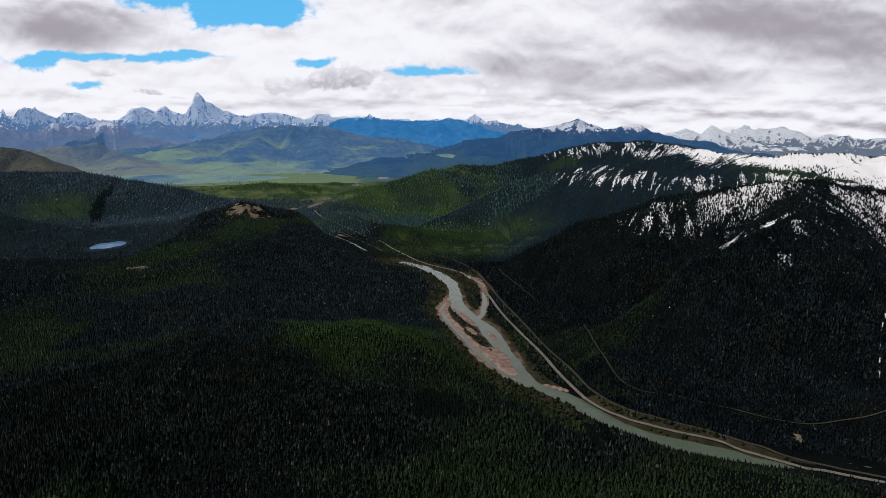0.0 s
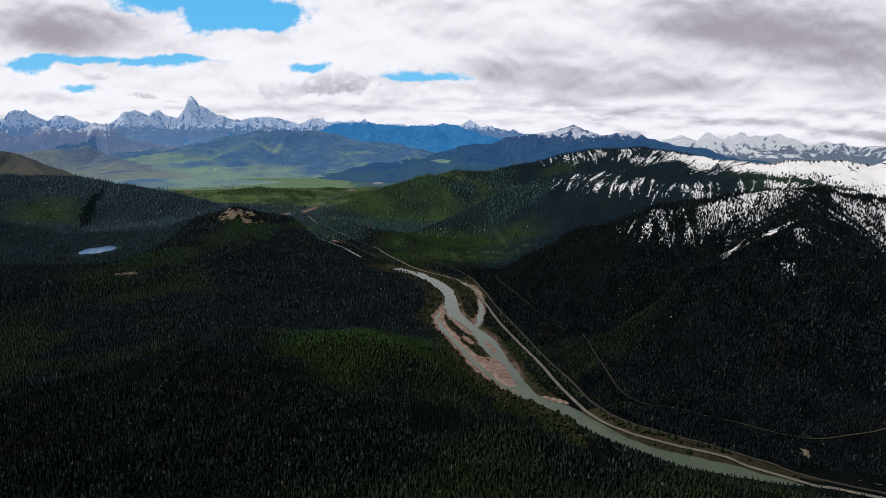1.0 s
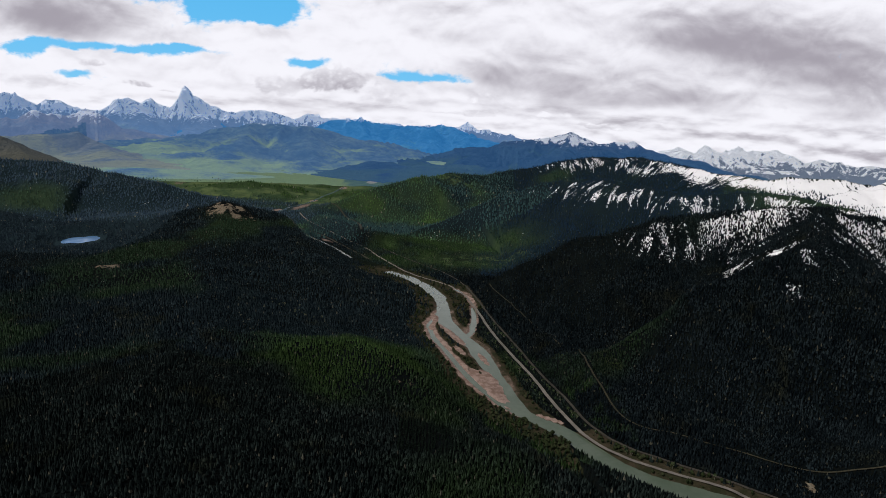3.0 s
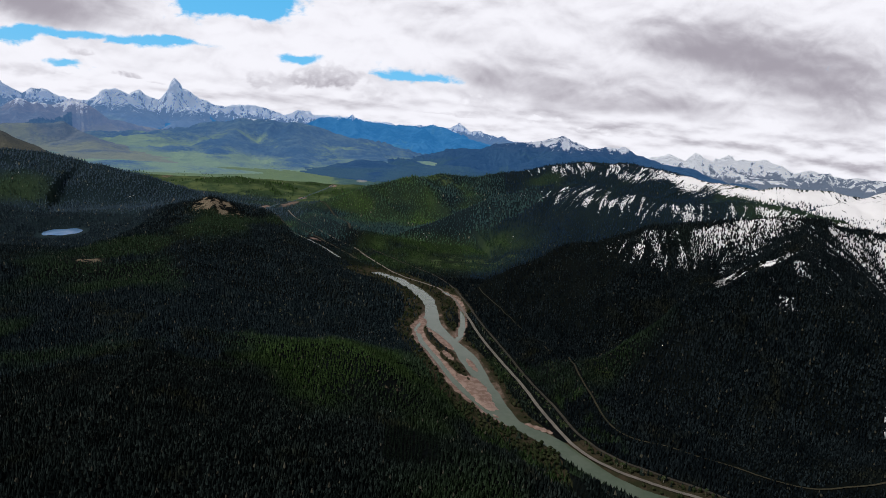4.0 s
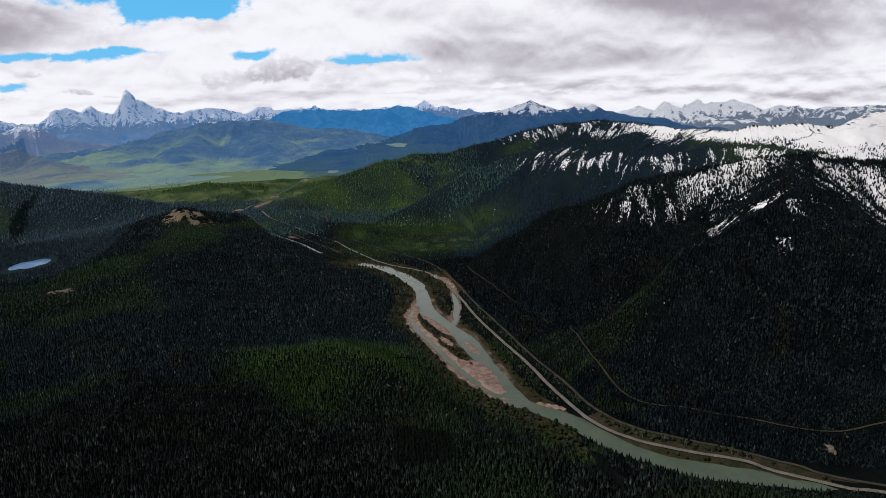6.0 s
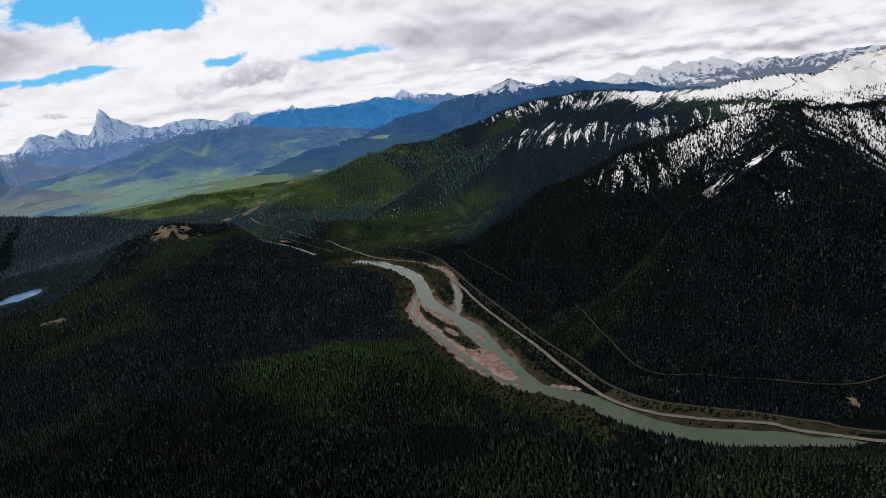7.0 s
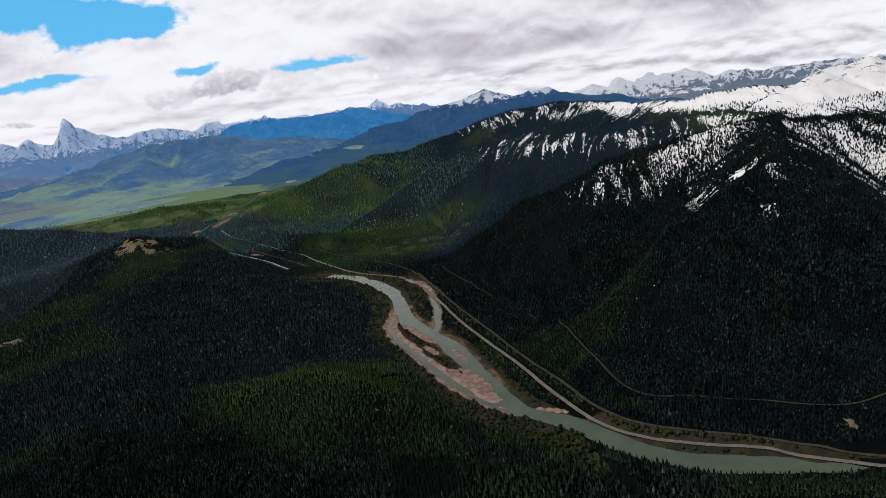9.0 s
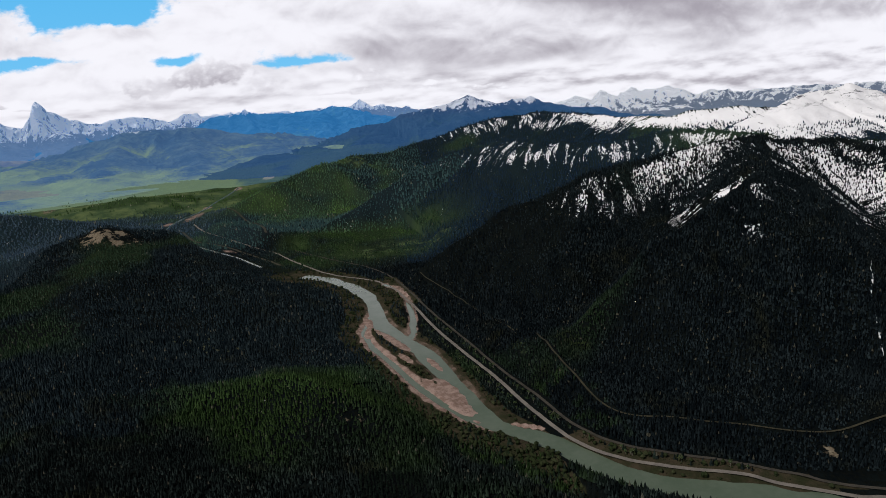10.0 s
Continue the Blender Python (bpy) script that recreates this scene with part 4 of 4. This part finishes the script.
def forest(name, y0, y1, gap, tiers, sides, tall, label, seed, mat, where=None):
    """All the conifers of one stretch, as one mesh."""
    g = np.random.default_rng(seed)
    reach = 0.92 * (y1 + 350) + 60
    xs, ys = np.meshgrid(np.arange(-reach, reach, gap), np.arange(y0, y1, gap), indexing="ij")
    x, y = xs.ravel() + g.uniform(-0.48, 0.48, xs.size) * gap, ys.ravel() + g.uniform(-0.48, 0.48, xs.size) * gap
    keep = (x > -0.74 * y - 60) & (x < np.maximum(0.80 * y + 150, 1.08 * (y - 248) + 30))
    if where is not None:
        keep &= where(x, y)
    x, y = x[keep], y[keep]
    h, run, drop = land(x, y)
    snow, meadow, bare, gravel, shrub = masks(x, y, h, run, drop)
    odds = 1.0 - (0.25 + 0.3 * step(x, 780, 900)) * step(snow, 0.3, 0.75) - 0.9 * step(meadow, 0.25, 0.55) - step(bare, 0.15, 0.45) - step(gravel, 0.12, 0.3) - 0.8 * step(shrub, 0.3, 0.7)
    odds = odds - step(h, 310, 350) * 0.4 - step(x, 1250, 1500) * step(h, 240, 280)
    odds = odds * (0.97 + 0.25 * fbm(x / 45, y / 45, 2, 61))
    odds = np.where(along(RIVER, x, y)[0] < np.where(near_bank(x, y), 23, 30) - 20 * step(y, 2000, 2150), -1, odds)
    for line, w in ((WEST, 19), (EAST, 19), (HIGHWAY, 8), (RAIL, 7), (TRAIL, 4.5), (UPPER_TRAIL, 4), (SIDE_ROAD, 9), (NOSE_TRAIL, 9)):
        odds = np.where(along(line, x, y)[0] < w, -1, odds)
    odds = np.where(np.hypot((x + 1183) / 54, (y - 2195) / 100) < 1.2, -1, odds)
    odds = np.where((np.abs(x + 5) < GROVE[0]) & (np.abs(y - 832) < GROVE[1]), -1, odds)
    keep = g.uniform(0, 1, x.size) < odds
    x, y, h = x[keep], y[keep], h[keep]
    n = x.size
    small = 1 - 0.12 * step(h, 200, 300)
    height = tall * g.uniform(0.6, 1.25, n) * small * (0.9 + 0.25 * fbm(x / 120, y / 120, 2, 67))
    wide = height * g.uniform(0.22, 0.31, n) * (1 + 0.025 * (gap - 5))
    turn, lean = g.uniform(0, 6.28, n), g.normal(0, 0.02, (n, 2))
    young = fresh(x, y)
    vs, fs, per = [], [], tiers * (sides + 1)
    for t in range(tiers):
        lo, hi = 0.06 + 0.9 * t / tiers * 0.85, min(1.0, 0.06 + 0.9 * (t + 1) / tiers + 0.16)
        rad = wide * (1 - 0.8 * t / tiers)
        a = turn[:, None] + 0.5 * t + np.arange(sides)[None, :] * 2 * math.pi / sides
        rr = rad[:, None] * g.uniform(0.72, 1.25, (n, sides))
        zz = height[:, None] * (lo + g.uniform(-0.03, 0.03, (n, sides)))
        ring = np.stack([x[:, None] + rr * np.cos(a) + lean[:, :1] * zz, y[:, None] + rr * np.sin(a) + lean[:, 1:] * zz, h[:, None] + zz], -1)
        tz = height * hi
        tip = np.stack([x + lean[:, 0] * tz, y + lean[:, 1] * tz, h + tz], -1)[:, None, :]
        vs.append(np.concatenate([ring, tip], 1))
        j = np.arange(sides)
        fs.append(np.stack([j, (j + 1) % sides, np.full(sides, sides)], -1) + t * (sides + 1))
    v = np.concatenate(vs, 1)
    f = (np.concatenate(fs)[None] + (np.arange(n) * per)[:, None, None]).reshape(-1, 3)
    me = mesh_from(name, v.reshape(-1, 3), f, False)
    set_attr(me, "young", np.repeat(young, per))
    me.materials.append(mat)
    return tagged(new(name, me), label, "forest", kind="stuff"), n


WESTWOOD = lambda x, y: (y > 1130 + 0.25 * x + 70 * fbm(x / 90, y / 90, 3, 67)) & (x < 60)
# near woods: lit and shaded needle copies chosen by side of the valley
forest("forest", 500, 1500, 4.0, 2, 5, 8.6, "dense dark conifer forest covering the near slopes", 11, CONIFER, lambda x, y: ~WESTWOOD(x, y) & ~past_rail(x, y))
forest("forest", 600, 1500, 4.0, 2, 5, 8.6, "conifer forest on the steep eastern slope, darkened as if shaded", 19, SHADED_WOOD, past_rail)
forest("forest", 700, 1500, 4.4, 2, 5, 9.0, "conifer forest west of the river, lightened as if lit through haze", 17, LIT_WOOD, WESTWOOD)
forest("forest", 1060, 1900, 4.8, 2, 4, 8.5, "small dark conifers scattered over the snow slopes", 14, SHADED_WOOD, lambda x, y: (x > 480) & (x < 1350))
forest("forest", 1500, 2450, 7.0, 2, 4, 9.5, "dark conifer forest on the hillsides", 12, LIT_WOOD, lambda x, y: ((y < 1950) | ((x > -900) & (x < 150))) & ~(past_rail(x, y) & (y < 1950)))
forest("forest", 1500, 1950, 6.0, 2, 4, 9.5, "conifers behind the first eastern crest, darkened as if shaded", 20, SHADED_WOOD, past_rail)
# distant woods, in needle colours tinted for haze
forest("forest", 1950, 2450, 7.6, 2, 4, 10.0, "conifer forest on the eastern ridge, blued for haze", 16, DARK_HAZE_WOOD, lambda x, y: x >= 150)
forest("forest", 1950, 2450, 8.0, 2, 4, 10.0, "conifer forest round the lake, greyed for haze", 15, HAZE_LAKEWOOD, lambda x, y: x <= -900)
forest("forest", 2450, 4050, 11.0, 1, 4, 11.5, "green conifer forest on the far spurs", 13, HAZE_RIDGEWOOD, lambda x, y: (x > -700 + 0.3 * (y - 2450)) & (x < 450))
forest("forest", 2450, 4050, 10.0, 1, 4, 11.5, "dark conifer forest on the snowy far ridges, blued for haze", 23, DARK_HAZE_WOOD, lambda x, y: x >= 450)
forest("forest", 2450, 4050, 14.0, 1, 4, 11.5, "far conifer forest west of the valley, blued for haze", 18, HAZE_WOOD, lambda x, y: x <= -700 + 0.3 * (y - 2450))


# ---- shrubs on the flood plain ----
def shrubs():
    """Willow and alder scrub beside the water, as one mesh."""
    g = np.random.default_rng(21)
    gap = 3.6
    xs, ys = np.meshgrid(np.arange(-260, 620, gap), np.arange(660, 2080, gap), indexing="ij")
    x, y = xs.ravel() + g.uniform(-0.5, 0.5, xs.size) * gap, ys.ravel() + g.uniform(-0.5, 0.5, xs.size) * gap
    near = along(RIVER, x, y)[0] < 130
    x, y = x[near], y[near]
    h, run, drop = land(x, y)
    gravel, shrub = masks(x, y, h, run, drop)[3:]
    odds = step(shrub, 0.2, 0.6) * (0.62 + 0.5 * fbm(x / 26, y / 26, 2, 15)) - 1.2 * step(gravel, 0.1, 0.35) - 2 * step(h, floor_z(x, y) - 0.2, floor_z(x, y) - 0.8)
    for line, w in ((HIGHWAY, 8), (RAIL, 7), (WEST, 12), (EAST, 12)):
        odds = np.where(along(line, x, y)[0] < w, -1, odds)
    keep = g.uniform(0, 1, x.size) < odds
    x, y, h = x[keep], y[keep], h[keep]
    n = x.size
    tall = np.where(g.uniform(0, 1, n) < 0.10 + 0.25 * step(y, 1100, 980), g.uniform(4, 8, n), g.uniform(0.8, 2.2, n))
    wide = np.minimum(tall * g.uniform(0.45, 0.7, n), 3.2)
    sides = 5
    a = g.uniform(0, 6.28, n)[:, None] + np.arange(sides)[None, :] * 2 * math.pi / sides

    def ring(level, share):
        r = wide[:, None] * share * g.uniform(0.7, 1.2, (n, sides))
        return np.stack([x[:, None] + r * np.cos(a), y[:, None] + r * np.sin(a), h[:, None] + tall[:, None] * (level + g.uniform(-0.08, 0.08, (n, sides)))], -1)
    tip = np.stack([x, y, h + tall], -1)[:, None, :]
    v = np.concatenate([ring(0.02, 0.6), ring(0.55, 1.0), tip], 1)
    j = np.arange(sides)
    f = np.concatenate([np.stack([j, (j + 1) % sides, sides + (j + 1) % sides], -1), np.stack([j, sides + (j + 1) % sides, sides + j], -1),
                        np.stack([sides + j, sides + (j + 1) % sides, np.full(sides, 2 * sides)], -1)])
    f = (f[None] + (np.arange(n) * (2 * sides + 1))[:, None, None]).reshape(-1, 3)
    me = mesh_from("shrubs", v.reshape(-1, 3), f, False)
    me.materials.append(SHRUB)
    tagged(new("shrubs", me), "olive willow and alder scrub on the river flats", "shrubs", kind="stuff")


shrubs()


# ---- the lake ----
def build_lake():
    a = np.linspace(0, 2 * math.pi, 72, endpoint=False)
    r = 1 + 0.16 * np.sin(2 * a + 0.6) + 0.08 * np.sin(5 * a)
    rings = [np.stack([-1196 + 48 * r * f * np.cos(a), 2220 + 78 * r * f * np.sin(a), np.full(72, 11.6)], -1) for f in (0.02, 0.4, 0.8, 1.0)]
    me = mesh_from("lake", np.concatenate(rings), grid_faces(4, 72, True)[:, ::-1])
    me.materials.append(LAKE)
    tagged(new("lake", me), "small deep blue forest lake with a pale shore", "lake", kind="structure")


build_lake()


# ---- single trees ----
def part(name, bm, mat, parent, label=""):
    me = bpy.data.meshes.new(name)
    bm.to_mesh(me)
    bm.free()
    me.materials.append(mat)
    ob = new(name, me)
    ob.parent = parent
    return tagged(ob, label)


def tube(bm, p, q, r0, r1, sides=6):
    """A tapered limb from p to q."""
    p, q = Vector(p), Vector(q)
    turn = (q - p).to_track_quat("Z", "Y")
    rings = [[bm.verts.new(c + turn @ Vector((r * math.cos(6.2832 * i / sides), r * math.sin(6.2832 * i / sides), 0))) for i in range(sides)] for c, r in ((p, r0), (q, r1))]
    for i in range(sides):
        bm.faces.new((rings[0][i], rings[0][(i + 1) % sides], rings[1][(i + 1) % sides], rings[1][i]))
    bm.faces.new(rings[1])


def conifer_tree(seed, tall):
    """Trunk and a crown of drooping, ragged whorls."""
    g = random.Random(seed)
    root = new("conifer_tree")
    bm = bmesh.new()
    tube(bm, (0, 0, -0.6), (0, 0, tall * 0.9), tall * 0.016, tall * 0.003)
    part("trunk", bm, BARK, root)
    bm = bmesh.new()
    whorls, wide = 9, tall * g.uniform(0.15, 0.20)
    for w in range(whorls):
        f = w / whorls
        lo, hi = tall * (0.08 + 0.86 * f), tall * min(1.0, 0.08 + 0.86 * f + 0.19)
        n, top, turn = 9, bm.verts.new((0, 0, hi)), g.uniform(0, 6)
        ring = []
        for i in range(n * 2):
            a = turn + math.pi * i / n
            r = wide * (1 - 0.93 * f) * (g.uniform(0.85, 1.2) if i % 2 == 0 else g.uniform(0.35, 0.55))
            ring.append(bm.verts.new((r * math.cos(a), r * math.sin(a), lo - (0.35 if i % 2 == 0 else -0.15) * (1 - f) + g.uniform(-0.15, 0.15))))
        for i in range(n * 2):
            bm.faces.new((ring[i], ring[(i + 1) % (n * 2)], top))
    part("crown", bm, NEEDLES, root)
    return tagged(root, "dark green conifer tree in a dense slope forest", "tree", "trees of the near grove")


def broadleaf_tree(seed, tall, leaf, label, group):
    """Trunk, forked limbs and a crown of many small leaf clumps."""
    g = random.Random(seed)
    root = new("broadleaf_tree")
    bm = bmesh.new()
    tube(bm, (0, 0, -0.5), (0.1, 0, tall * 0.45), tall * 0.022, tall * 0.014)
    part("trunk", bm, PALE_BARK, root)
    tips = []
    for i in range(5):
        a, up = 1.257 * i + g.uniform(-0.4, 0.4), g.uniform(0.62, 0.85)
        tip = (tall * 0.2 * math.cos(a), tall * 0.2 * math.sin(a), tall * up)
        bm = bmesh.new()
        tube(bm, (0.1, 0, tall * g.uniform(0.28, 0.43)), tip, tall * 0.011, tall * 0.004, 5)
        part("limb", bm, PALE_BARK, root)
        tips.append(Vector(tip))
    tips.append(Vector((0, 0, tall * 0.9)))
    bm = bmesh.new()
    for i in range(70):
        c = g.choice(tips) + Vector((g.gauss(0, 0.09), g.gauss(0, 0.09), g.gauss(0, 0.085))) * tall
        r = tall * g.uniform(0.03, 0.065)
        ends = [bm.verts.new(c + Vector(d) * r * g.uniform(0.7, 1.3)) for d in ((1, 0, 0), (0, 1, 0), (-1, 0, 0), (0, -1, 0), (0, 0, 0.8), (0, 0, -0.6))]
        for j in range(4):
            bm.faces.new((ends[j], ends[(j + 1) % 4], ends[4]))
            bm.faces.new((ends[(j + 1) % 4], ends[j], ends[5]))
    part("crown", bm, leaf, root)
    return tagged(root, label, "tree", group)


def leaf_nodes(a, b2):
    def build(k, b):
        island = k.n.new("ShaderNodeNewGeometry").outputs["Random Per Island"]
        own = k.n.new("ShaderNodeObjectInfo").outputs["Random"]
        k.put(b.inputs["Base Color"], k.mix(k.add(k.mul(island, 0.6), k.mul(own, 0.4)), a, b2))
    return build


BARK = material("grey brown conifer bark", plain((0.05, 0.035, 0.025), (0.09, 0.07, 0.05), 2.0))
PALE_BARK = material("pale poplar bark", plain((0.22, 0.20, 0.17), (0.34, 0.32, 0.28), 2.0))
NEEDLES = material("conifer needles of single trees", leaf_nodes((0.004, 0.008, 0.006), (0.022, 0.033, 0.024)), 0.95, 0.02)
BLOSSOM = material("pale spring leaves", leaf_nodes((0.08, 0.09, 0.05), (0.17, 0.175, 0.11)), 0.9, 0.05)
LEAVES = material("fresh green poplar leaves", leaf_nodes((0.028, 0.044, 0.018), (0.070, 0.092, 0.038)), 0.9, 0.05)


def scatter(firsts, spots, lo, hi, seed):
    """The first trees stand at the first spots, copies on the others."""
    g = random.Random(seed)
    xs, ys = np.array([p[0] for p in spots], dtype=float), np.array([p[1] for p in spots], dtype=float)
    zs = land(xs, ys)[0]
    for i, (x, y, z) in enumerate(zip(xs, ys, zs)):
        m = pose(x, y, z, 0, 0, g.uniform(0, 360))
        ob = firsts[i % len(firsts)]
        if i < len(firsts):
            ob.matrix_basis = m
        else:
            ob = copy_thing(ob, m)
        k = g.uniform(lo, hi)
        ob.scale = (k, k, k * g.uniform(0.92, 1.1))


g = random.Random(31)
grid = [(-38 + 4.1 * i + g.uniform(-1.4, 1.4), 800.5 + 4.1 * j + g.uniform(-1.7, 1.7)) for i in range(17) for j in range(16)]
grid = [p for p in grid if g.random() < 0.9]
scatter([conifer_tree(40 + i, t) for i, t in enumerate((9, 8, 9.5, 8.5, 7.5))], grid, 0.75, 1.15, 5)
spots = [(-330 + g.gauss(0, 14), 1434 + g.gauss(0, 16)) for i in range(9)] + [(-277 + g.gauss(0, 16), 1388 + g.gauss(0, 16)) for i in range(13)]
scatter([broadleaf_tree(60 + i, t, BLOSSOM, "pale leafing broadleaf tree among dark conifers", "pale trees on the slope") for i, t in enumerate((7, 8, 6))], spots, 0.8, 1.2, 6)
bank = resample(HIGHWAY, 1.0)
spots = []
for i in range(130):
    x, y = bank[g.randrange(180, 1050)]
    spots.append((x + g.choice((-1, 1)) * g.uniform(9, 20), y + g.uniform(-4, 4)))
sx, sy = np.array([p[0] for p in spots]), np.array([p[1] for p in spots])
dry = (along(RIVER, sx, sy)[0] > 30) & (along(EAST, sx, sy)[0] > 18) & (along(RAIL, sx, sy)[0] > 7) & (along(HIGHWAY, sx, sy)[0] > 8)
scatter([broadleaf_tree(70 + i, t, LEAVES, "fresh green poplar beside the river road", "poplars along the river road") for i, t in enumerate((7.5, 8.5, 6.5))],
        [p for p, ok in zip(spots, dry) if ok], 0.8, 1.2, 7)
